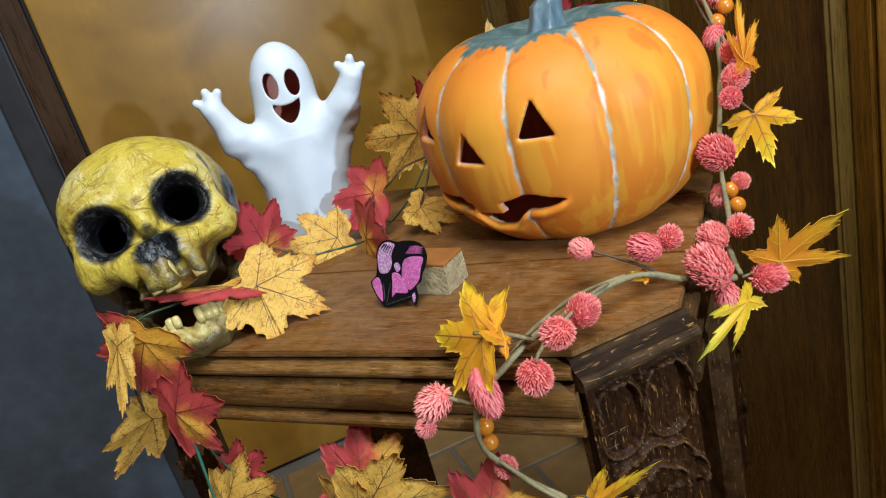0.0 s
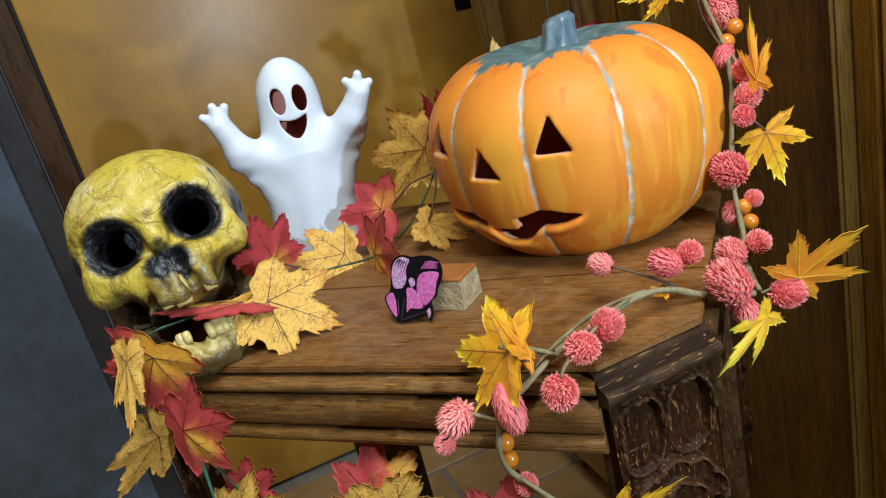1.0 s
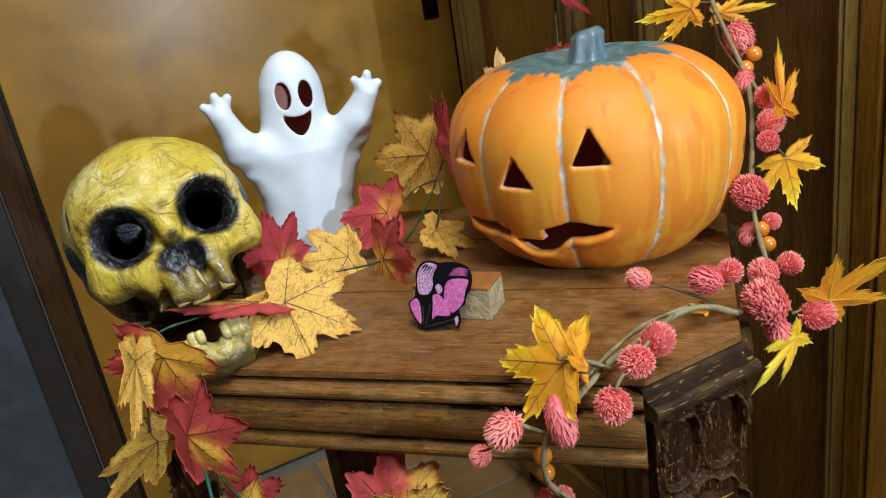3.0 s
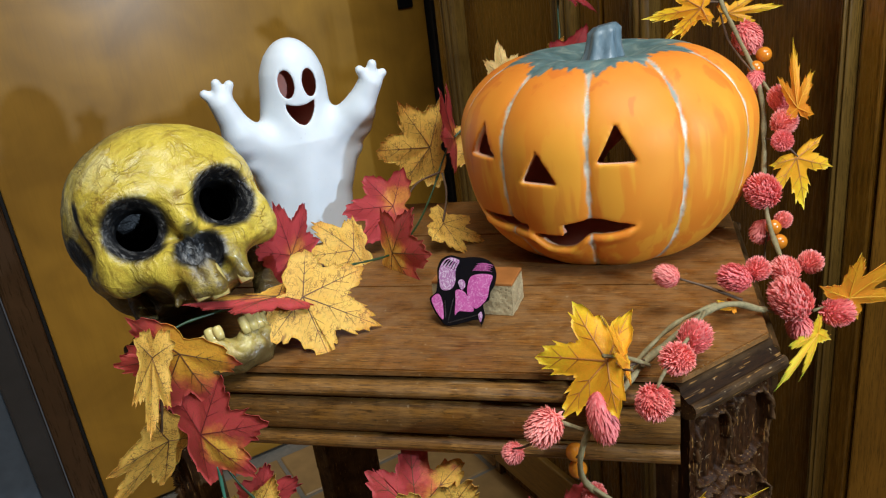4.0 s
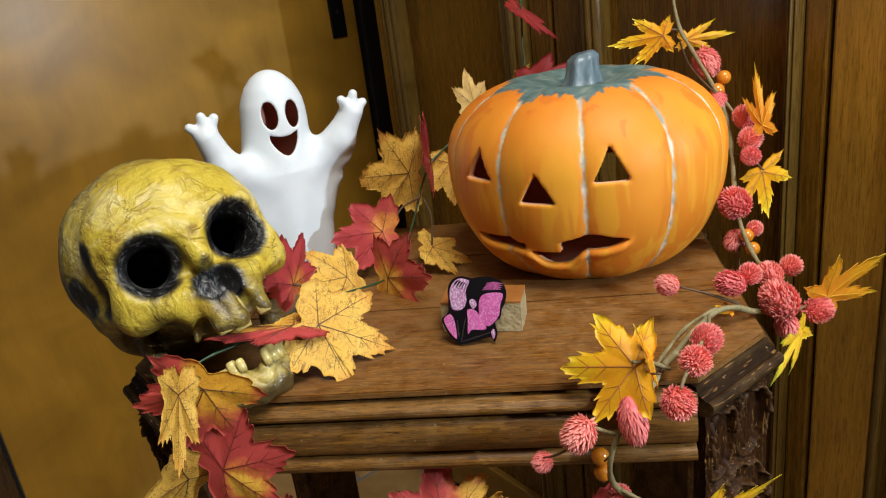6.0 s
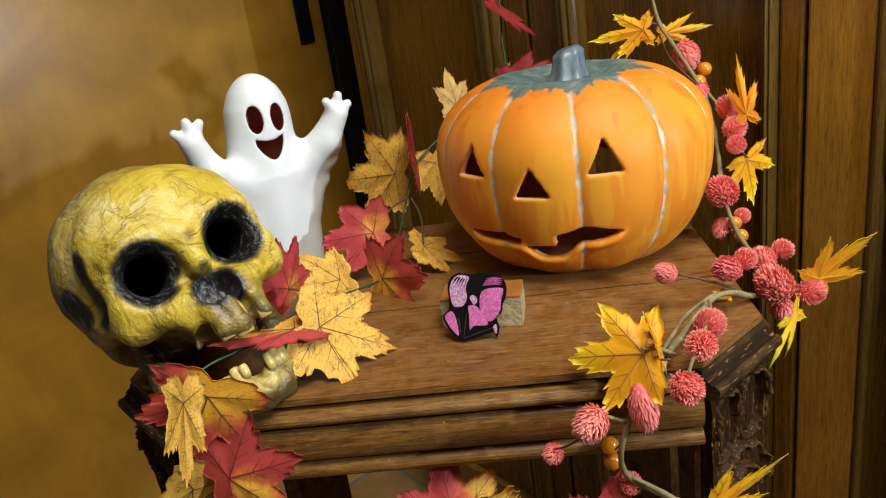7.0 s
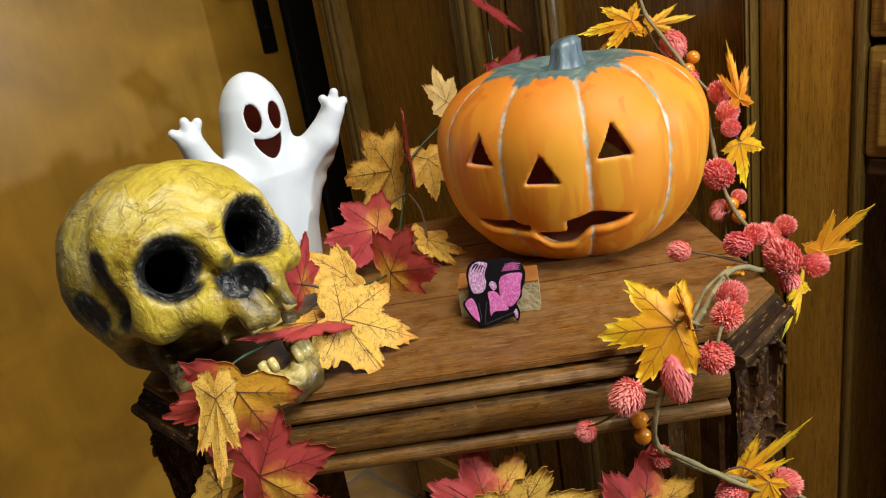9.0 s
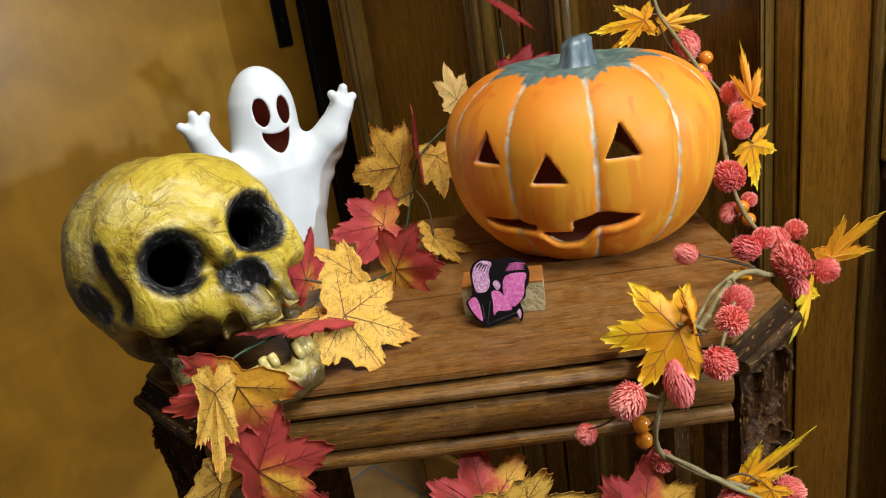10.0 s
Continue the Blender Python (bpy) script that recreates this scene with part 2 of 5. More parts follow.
ob = room_part("ceiling", (-2.6, 1.3, -3.6, 2.0, 2.45, 2.55), plaster, "plain plaster ceiling of the room")
tagged(ob, category="ceiling")
for name, box in (("wall_back", (-2.6, 1.3, -3.7, -3.6, FLOOR, 2.45)), ("wall_west", (-2.7, -2.6, -3.6, 2.0, FLOOR, 2.45)),
                  ("wall_east", (1.16, 1.26, -3.6, 1.78, FLOOR, 2.45))):
    tagged(room_part(name, box, plaster, "plain plaster wall of the room"), category="wall")
tagged(room_part("wall_dark", (-2.6, -0.307, WALL_Y - 0.01, WALL_Y + 0.12, FLOOR, 2.45), wall_paint, "wall painted dark blue-grey beside the door frame"), category="wall")
tagged(room_part("wall_over_door", (-0.307, 1.16, WALL_Y - 0.01, WALL_Y + 0.12, 2.16, 2.45), wall_paint, "dark painted wall above the door"), category="wall")

# door in its frame
door = thing("door_1", "closed flush brown wooden door with black lock plate", "door", ROOM, kind="structure")


def local(name, box, material, parent, label="", bevel=0.003):
    return part(name, block(*box, bevel), material, parent, label)


local("door_leaf", (-0.196, 0.725, WALL_Y, WALL_Y + 0.04, FLOOR + 0.008, 2.10), door_wood, door, "smooth varnished brown wood", 0.004)
local("jamb", (-0.254, -0.203, WALL_Y - 0.004, WALL_Y + 0.1, FLOOR, 2.13), frame_wood, door, "dark brown door jamb")
# a solid black strip stands for the shade in the leaf's gap
local("seal", (-0.2029, -0.1965, WALL_Y + 0.006, WALL_Y + 0.05, FLOOR, 2.10), black_gap, door, "black strip for the shaded gap beside the door leaf", 0.001)
local("architrave", (-0.307, -0.2555, WALL_Y - 0.022, WALL_Y - 0.0045, FLOOR, 2.16), architrave_paint, door, "dark grey painted architrave", 0.006)
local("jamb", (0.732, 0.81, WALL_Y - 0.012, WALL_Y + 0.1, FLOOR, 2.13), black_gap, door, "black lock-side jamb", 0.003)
local("head_jamb", (-0.254, 0.81, WALL_Y - 0.004, WALL_Y + 0.1, 2.131, 2.159), frame_wood, door)
plate = local("lock_plate", (0.655, 0.693, WALL_Y - 0.006, WALL_Y - 0.0005, 0.815, 1.06), black_metal, door, "black metal lock plate", 0.003)
bm = bmesh.new()
bmesh.ops.create_cone(bm, segments=20, radius1=0.009, radius2=0.008, depth=0.05, cap_ends=True, matrix=pose(0.674, WALL_Y - 0.03, 0.99, 90, 0, 0))
part("handle_neck", bm, black_metal, plate)
part("handle_lever", block(0.56, 0.684, WALL_Y - 0.062, WALL_Y - 0.048, 0.981, 0.999, 0.005), black_metal, plate)
bm = bmesh.new()
bmesh.ops.create_cone(bm, segments=16, radius1=0.0045, radius2=0.0045, depth=0.003, cap_ends=True, matrix=pose(0.674, WALL_Y - 0.0068, 0.87, 90, 0, 0))
part("keyhole", bm, black_gap, plate)

# cabinet: two framed doors, a plain stile and a bank of drawers over a dark niche
cab = thing("oak_cabinet", "tall brown oak cabinet with framed panel doors and drawers", "cabinet", ROOM)
Y0, Y1 = 0.397, 1.235
local("carcass_side", (CAB_X + 0.02, 1.15, Y1 - 0.02, Y1, FLOOR, 1.98), cabinet_wood, cab)
local("carcass_back", (1.13, 1.15, -0.9, Y1 - 0.021, FLOOR, 1.98), cabinet_wood, cab)
local("carcass_top", (CAB_X + 0.0, 1.15, -0.9, Y1, 1.981, 2.01), cabinet_wood, cab)
local("plinth", (CAB_X + 0.03, 1.12, -0.9, Y1 - 0.021, FLOOR, FLOOR + 0.05), cabinet_wood, cab)
local("divider", (CAB_X + 0.021, 1.12, Y0 + 0.002, Y0 + 0.03, FLOOR + 0.051, 1.98), cabinet_wood, cab)
local("corner_stile", (CAB_X, CAB_X + 0.02, Y0, Y0 + 0.062, FLOOR, 1.98), stile_wood, cab, "plain pale oak stile", 0.003)
local("corner_bead", (CAB_X - 0.004, CAB_X + 0.02, Y0 - 0.011, Y0 - 0.001, FLOOR, 1.98), moulding_wood, cab, "", 0.004)


def panel_moulding(name, parent, y0, y1, turn=1):
    """Three fine flutes, standing proud of the door."""
    w = y1 - y0
    prof = [(CAB_X + 0.012, y0)]
    for k in range(24 + 1):
        s = k / 24
        prof.append((CAB_X - 0.006 - 0.006 * math.sin(math.pi * s) - 0.0032 * abs(math.sin(3 * math.pi * s)), y0 + w * s))
    prof.append((CAB_X + 0.012, y1))
    return part(name, extrude_profile(prof, 2, FLOOR + 0.16, 1.86), moulding_wood, parent, "fluted moulding")


def cabinet_door(y0, y1, near, far):
    """A framed door between y0 and y1 with a sunk panel; near and far are the mouldings' spans."""
    d = local("cabinet_door", (CAB_X + 0.012, CAB_X + 0.019, near[1] - 0.004, far[0] + 0.004, FLOOR + 0.15, 1.87), cabinet_wood, cab, "sunk oak door panel", 0.001)
    local("stile", (CAB_X, CAB_X + 0.02, y0, near[0] - 0.0005, FLOOR + 0.06, 1.97), cabinet_wood, d)
    local("stile", (CAB_X, CAB_X + 0.02, far[1] + 0.0005, y1, FLOOR + 0.06, 1.97), cabinet_wood, d)
    local("rail", (CAB_X, CAB_X + 0.02, near[0], far[1], FLOOR + 0.06, FLOOR + 0.159), drawer_wood, d)
    local("rail", (CAB_X, CAB_X + 0.02, near[0], far[1], 1.861, 1.97), drawer_wood, d)
    panel_moulding("moulding", d, *near)
    panel_moulding("moulding", d, *far)


cabinet_door(0.4625, 0.816, (0.487, 0.500), (0.733, 0.763))
cabinet_door(0.822, 1.232, (0.862, 0.912), (1.155, 1.198))
# black backing paints the shade seen through the slit between the doors
local("door_gap", (CAB_X + 0.0205, CAB_X + 0.03, 0.80, 0.84, FLOOR + 0.06, 1.97), black_gap, cab)
for z0, z1 in ((0.684, 0.792), (0.800, 0.93), (0.94, 1.08)):
    dr = local("drawer", (CAB_X + 0.006, CAB_X + 0.03, -0.2, Y0 - 0.0115, z0, z1), drawer_wood, cab, "oak drawer front with a rounded edge", 0.004)
    local("drawer_face", (CAB_X - 0.002, CAB_X + 0.0055, -0.18, Y0 - 0.0235, z0 + 0.012, z1 - 0.012), drawer_wood, dr, "", 0.003)
local("niche_back", (1.0, 1.02, -0.9, Y0 - 0.0, FLOOR + 0.05, 0.68), frame_wood, cab)
local("niche_top", (CAB_X + 0.012, 1.12, -0.9, Y0 - 0.012, 0.664, 0.682), frame_wood, cab)
local("upper_panel", (CAB_X + 0.006, CAB_X + 0.03, -0.9, Y0 - 0.013, 1.09, 1.98), cabinet_wood, cab)
local("drawer_panel", (CAB_X + 0.006, CAB_X + 0.03, -0.9, -0.21, 0.684, 1.085), cabinet_wood, cab)


# ---- table ----
X0, X1, YF, YB = -0.556, -0.080, 0.368, 0.712     # the slab's edges
CH = 0.056                                          # the cut of its corners


def ring(off):
    """The table's outline with cut corners, pushed outwards by off, from the front's left corner round."""
    c = CH + 0.0 * off
    k = off * 0.414
    return [(X0 + c - k, YF - off), (X1 - c + k, YF - off), (X1 + off, YF + c - k), (X1 + off, YB - c + k),
            (X1 - c + k, YB + off), (X0 + c - k, YB + off), (X0 - off, YB - c + k), (X0 - off, YF + c - k)]


table = thing("carved_side_table", "low dark oak side table with carved corner posts", "table")

# the top: three boards between the edges, cut to the outline
SEAMS = (YF, 0.4975, 0.612, YB)
for k in range(3):
    bm = bmesh.new()
    y0, y1 = SEAMS[k] + (0.0006 if k else 0), SEAMS[k + 1] - (0.0006 if k < 2 else 0)
    pts = [(X0, y0), (X1, y0), (X1, y1), (X0, y1)]
    if k == 0:
        pts = [(X0 + CH, y0), (X1 - CH, y0), (X1, y0 + CH), (X1, y1), (X0, y1), (X0, y0 + CH)]
    if k == 2:
        pts = [(X0, y0), (X1, y0), (X1, y1 - CH), (X1 - CH, y1), (X0 + CH, y1), (X0, y1 - CH)]
    f = bm.faces.new([bm.verts.new((x, y, TOP - 0.0045)) for x, y in pts])
    r = bmesh.ops.extrude_face_region(bm, geom=[f])
    bmesh.ops.translate(bm, verts=[v for v in r["geom"] if isinstance(v, bmesh.types.BMVert)], vec=(0, 0, 0.0045))
    bmesh.ops.recalc_face_normals(bm, faces=bm.faces[:])
    bmesh.ops.bevel(bm, geom=[e for e in bm.edges if all(v.co.z > TOP - 0.001 for v in e.verts)], offset=0.0009, segments=2, affect="EDGES")
    part("board", bm, table_wood, table, "worn reddish-brown board")


def bead(z0, z1, out, flat=0.0, n=10):
    """A rounded strip's profile: outwards from 0 to out, between two heights."""
    p = [(-0.012, z0)]
    for k in range(n + 1):
        a = -math.pi / 2 + math.pi * k / n
        p.append((out - (out + 0.004) * (1 - math.cos(a)) * (1 - flat), (z0 + z1) / 2 + (z1 - z0) / 2 * math.sin(a)))
    return p + [(-0.012, z1)]


# recess strip takes the darker post wood as painted shade under the slab
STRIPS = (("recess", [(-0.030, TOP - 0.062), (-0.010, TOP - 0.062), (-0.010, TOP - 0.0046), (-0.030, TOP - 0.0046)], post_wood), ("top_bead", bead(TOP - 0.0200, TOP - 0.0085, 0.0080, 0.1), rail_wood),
          ("apron", bead(TOP - 0.0480, TOP - 0.0222, 0.0075, 0.45), rail_wood), ("low_bead", bead(TOP - 0.0630, TOP - 0.0500, 0.0070, 0.2), rail_wood))
for name, prof, mat in STRIPS:
    front = [(YF - o, z) for o, z in prof]
    back = [(YB + o, z) for o, z in prof]
    left = [(X0 - o, z) for o, z in prof]
    right = [(X1 + o, z) for o, z in prof]
    # end strips get the rail wood with shade put into its colour
    side = shaded_side_wood if mat is rail_wood else mat
    part(name, extrude_profile(front, 0, X0 + CH + 0.0015, X1 - CH - 0.0015), mat, table)
    part(name, extrude_profile(back, 0, X0 + CH + 0.0015, X1 - CH - 0.0015), mat, table)
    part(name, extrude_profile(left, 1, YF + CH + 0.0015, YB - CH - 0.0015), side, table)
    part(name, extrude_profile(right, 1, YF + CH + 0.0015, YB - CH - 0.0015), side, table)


def carving(u, v):
    """The carved relief of a post, in metres; u from -0.5 to 0.5 across, v the depth below the lip in metres."""
    w = 0.078
    x = u * w
    rim = min(0.5 - abs(u), v / w) * w
    h = 0.0 if rim > 0.006 else 0.0025
    # two arched petals side by side, hollow within their rims
    for cx in (-0.0185, 0.0185):
        dx, dy = (x - cx) / 0.0180, (v - 0.034) / 0.030
        d = (abs(dx) ** 2.4 + abs(dy) ** 2.4) ** (1 / 2.4)
        h += (0.0042 if v < 0.034 else 0.0020) * max(0, 1 - abs(d - 0.96) / 0.10) - (0.0014 if d < 0.88 else 0)
        h += 0.0008 * max(0, 1 - abs(dx) / 0.10) * (d < 0.8)
    # a diamond bud between their heads
    h += 0.0042 * max(0, 1 - abs(x) / 0.007 - abs(v - 0.009) / 0.008)
    # fans of scalloped leaves lower down, one within another
    for cy, r in ((0.100, 0.036), (0.168, 0.036), (0.236, 0.036)):
        a = math.atan2(x, cy - v)
        d = math.hypot(x, v - cy)
        if abs(a) < 1.75:
            for k, n in ((1.0, 5), (0.58, 3)):
                edge = r * k * (0.93 + 0.13 * abs(math.cos(n * a / 2 * 1.8)) ** 0.6)
                h += 0.0036 * max(0, 1 - abs(d - edge) / 0.0024)
                if d < edge:
                    h += 0.0010 + 0.0012 * abs(math.sin(n * a * 0.9))
    return h + 0.0004 * math.sin(x * 900 + 3 * math.sin(v * 160)) * math.sin(v * 300)


def corner_post(name, cx, cy, ang):
    """A post behind a cut corner: a five-sided leg with a sloping lip and a carved face. Local -y faces outwards."""
    m = pose(cx, cy, 0, 0, 0, ang)
    half = CH / math.sqrt(2) - 0.0008
    bm = bmesh.new()
    sec = [(-half, 0.004), (half, 0.004), (half + 0.003, 0.0075), (half - 0.006, 0.026), (-half + 0.006, 0.026), (-half - 0.003, 0.0075)]
    lo = [bm.verts.new((x * 0.9, y, FLOOR)) for x, y in sec]
    hi = [bm.verts.new((x, y, TOP - 0.011)) for x, y in sec]
    for k in range(6):
        bm.faces.new((lo[k], lo[(k + 1) % 6], hi[(k + 1) % 6], hi[k]))
    bm.faces.new(lo[::-1])
    bm.faces.new(hi)
    bmesh.ops.recalc_face_normals(bm, faces=bm.faces[:])
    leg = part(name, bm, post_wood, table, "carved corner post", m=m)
    nu, nv, depth = 72, 280, 0.30
    bm = bmesh.new()
    grid = []
    for j in range(nv + 1):
        v = depth * j / nv
        k = 1 - 0.1 * v / (TOP - FLOOR)
        grid.append([bm.verts.new(((i / nu - 0.5) * 2 * half * k, -0.001 - carving(i / nu - 0.5, v) * 1.5, TOP - 0.026 - v)) for i in range(nu + 1)])
    for j in range(nv):
        for i in range(nu):
            bm.faces.new((grid[j][i], grid[j + 1][i], grid[j + 1][i + 1], grid[j][i + 1]))
    edge = [(grid[j][0], grid[j + 1][0], -half) for j in range(nv)] + [(grid[j + 1][nu], grid[j][nu], half) for j in range(nv)]
    for a, b, x in edge:
        bm.faces.new((a, b, bm.verts.new((x, 0.006, b.co.z)), bm.verts.new((x, 0.006, a.co.z))))
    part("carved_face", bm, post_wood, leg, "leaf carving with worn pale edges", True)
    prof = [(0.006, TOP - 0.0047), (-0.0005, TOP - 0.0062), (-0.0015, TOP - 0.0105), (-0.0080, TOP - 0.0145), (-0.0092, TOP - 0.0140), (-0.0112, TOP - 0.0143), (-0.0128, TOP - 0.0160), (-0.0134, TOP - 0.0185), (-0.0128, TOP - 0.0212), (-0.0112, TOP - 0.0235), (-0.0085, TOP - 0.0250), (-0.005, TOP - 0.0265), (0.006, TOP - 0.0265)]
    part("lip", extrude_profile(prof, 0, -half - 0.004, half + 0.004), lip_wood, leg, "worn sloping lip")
    return leg


q = CH / 2
corner_post("front_post", X1 - q, YF + q, 45)
corner_post("front_post", X0 + q, YF + q, -45)
corner_post("back_post", X1 - q, YB - q, 135)
corner_post("back_post", X0 + q, YB - q, -135)


# ---- pumpkin ----
PC = (-0.1883, 0.6052)         # the pumpkin's axis
GROOVE0, LOBES = math.radians(-3.3), 10
FACE = math.radians(-22.0)     # the way its face looks, from -y towards +x


def pumpkin_body(x, y, z):
    """Negative inside the ribbed body, a little wider than deep."""
    px, py = x - PC[0], y - PC[1]
    u, v = 0.9902 * px - 0.1396 * py, (0.1396 * px + 0.9902 * py) / 0.957
    rho = np.sqrt(u * u + v * v) + 1e-6
    az = np.arctan2(px, -py)
    s = np.abs(np.sin((az - GROOVE0) * LOBES / 2))
    lobe = 0.950 + 0.050 * s ** 0.5
    zc, up, down = 0.7648, 0.0757, 0.1137
    dip = 0.026 * np.exp(-(rho / 0.043) ** 2)
    zz = z + np.where(z > zc, dip, -0.5 * dip)
    q = (zz - zc) / np.where(zz > zc, up, down)
    r = rho / (0.1231 * lobe)
    e = np.where(zz > zc, 2.19, 2.42)
    g = (np.abs(r) ** e + np.abs(q) ** e) ** (1 / e) - 1
    return np.maximum(g * 0.105, TOP + 0.0006 - z)


def mouth_low(deg):
    """The height of the mouth's lower edge: a crescent that dips in the middle."""
    return 0.7072 + 0.009 * np.abs((deg + 21.5) / 35.5) ** 5 - 0.0125 * np.exp(-((deg + 17) / 9.8) ** 4)


def face_axes(x, y, az):
    """Across and outwards, for a cut that looks along az."""
    px, py = x - PC[0], y - PC[1]
    return px * math.cos(az) + py * math.sin(az), px * math.sin(az) - py * math.cos(az)


def triangle(a, z, z0, z1, half, lean=0.0):
    """Negative inside an upright triangle."""
    h = z1 - z0
    c = lean * (z - z0)
    n = math.hypot(h, half)
    return np.maximum(z0 - z, (np.abs(a - c) * h + (z - z0) * half - half * h) / n)


def pumpkin_cuts(x, y, z):
    cut = np.full_like(x, 1.0)
    for az, z0, z1, half in ((math.radians(7.2), 0.7648, 0.7925, 0.0146), (math.radians(-22.0), 0.7497, 0.7745, 0.0153), (math.radians(-49.8), 0.7655, 0.7918, 0.0138)):
        a, o = face_axes(x, y, az)
        cut = np.minimum(cut, np.maximum(triangle(a, z, z0, z1, half), 0.03 - o))
    # the mouth: two openings over one lip, with a square tooth between them
    deg = np.degrees(np.arctan2(x - PC[0], -(y - PC[1])))
    w = (deg + 21.5) / 35.5
    low = mouth_low(deg)
    high = 0.7160 + 0.0058 * np.exp(-((deg + 1) / 9) ** 2) - 0.003 * np.exp(-((deg + 33) / 4) ** 2)
    high = np.where((deg > -31) & (deg < -14.7), 0.7062, high)
    mouth = np.maximum(np.maximum(low - z, z - high), (np.abs(w) - 1) * 0.06)
    _, o = face_axes(x, y, FACE)
    cut = np.minimum(cut, np.maximum(mouth, 0.02 - o))
    # the wide opening at the back
    back = np.sqrt((x + 0.155) ** 2 + (z - 0.690) ** 2) - 0.0415
    return np.minimum(cut, np.maximum(back, PC[1] + 0.05 - y))


def pumpkin_shape(x, y, z):
    g = pumpkin_body(x, y, z)
    # a proud lower lip
    deg = np.degrees(np.arctan2(x - PC[0], -(y - PC[1])))
    w = np.abs((deg + 21.5) / 35.5)
    lip = (z - mouth_low(deg) + 0.0045) / 0.0048
    g = g - 0.0040 * np.exp(-lip ** 2) * np.clip((1.06 - w) / 0.15, 0, 1) * (y < PC[1])
    # a hollow shell, cut through at the face and the back
    return smax(np.maximum(g, -(g + 0.0065)), -pumpkin_cuts(x, y, z), 0.0008)


def pumpkin_materials():
    n = Nodes("pumpkin_glaze", 0.55, 0.0, 0.0, 0.35)
    n.b.inputs["Subsurface Weight"].default_value = 0.08
    n.b.inputs["Subsurface Radius"].default_value = (1.0, 0.32, 0.16)
    n.b.inputs["Subsurface Scale"].default_value = 0.004
    v = n.coords()
    broad = n.noise(n.coords((1, 1, 0.6)), 16, 3)
    drip = n.noise(n.coords((1, 1, 0.10)), 62, 3, 0.5, 0.25)
    fine = n.noise(v, 260, 4)
    z = n.attr("height")
    col = n.ramp(broad, ((0.3, (0.74, 0.235, 0.014)), (0.7, (0.80, 0.310, 0.020))))
    streak = n.math("MULTIPLY", n.ramp(drip, ((0.50, 0.0), (0.56, 1.0))), n.ramp(z, ((0.30, 1.0), (0.62, 0.85), (0.80, 0.0))))
    col = n.mix(n.math("MULTIPLY", streak, 0.6), col, (0.83, 0.420, 0.028))
    deep = n.math("MULTIPLY", n.ramp(n.noise(n.coords((1, 1, 0.14)), 48, 3, 0.5, 0.3), ((0.57, 0.0), (0.62, 0.5))), n.ramp(z, ((0.3, 0.6), (0.9, 1.0))))
    col = n.mix(deep, col, (0.60, 0.125, 0.012))
    col = n.mix(n.ramp(z, ((0.80, 0.0), (0.98, 0.45))), col, (0.74, 0.170, 0.016))
    gr = n.math("MULTIPLY", n.attr("groove"), n.ramp(n.noise(n.coords((1, 1, 0.5)), 95, 3), ((0.22, 0.35), (0.5, 1.0))))
    col = n.mix(gr, col, n.ramp(n.noise(v, 70, 3), ((0.35, (0.30, 0.31, 0.25)), (0.65, (0.80, 0.74, 0.58)))))
    leaf = n.attr("leaf")
    lc = n.ramp(n.noise(n.coords(), 60, 4, 0.6, 0.8), ((0.3, (0.055, 0.105, 0.105)), (0.55, (0.130, 0.190, 0.175)), (0.75, (0.300, 0.340, 0.270))))
    col = n.mix(leaf, col, lc)
    col = n.mix(n.attr("cut"), col, (0.80, 0.55, 0.34))
    col = n.mix(n.attr("inner"), col, (0.92, 0.420, 0.290))
    n.bump(n.mix(0.5, fine, drip), 0.06, 0.0008)
    body = n.done(col, n.math("MULTIPLY_ADD", broad, 0.2, 0.44))
    n = Nodes("pumpkin_stem_glaze", 0.38, 0.0, 0.15)
    st = n.noise(n.coords((1, 1, 0.12)), 90, 4, 0.6)
    col = n.ramp(st, ((0.32, (0.060, 0.100, 0.125)), (0.55, (0.150, 0.205, 0.235)), (0.75, (0.330, 0.380, 0.380))))
    n.bump(st, 0.2, 0.001)
    return body, n.done(col)


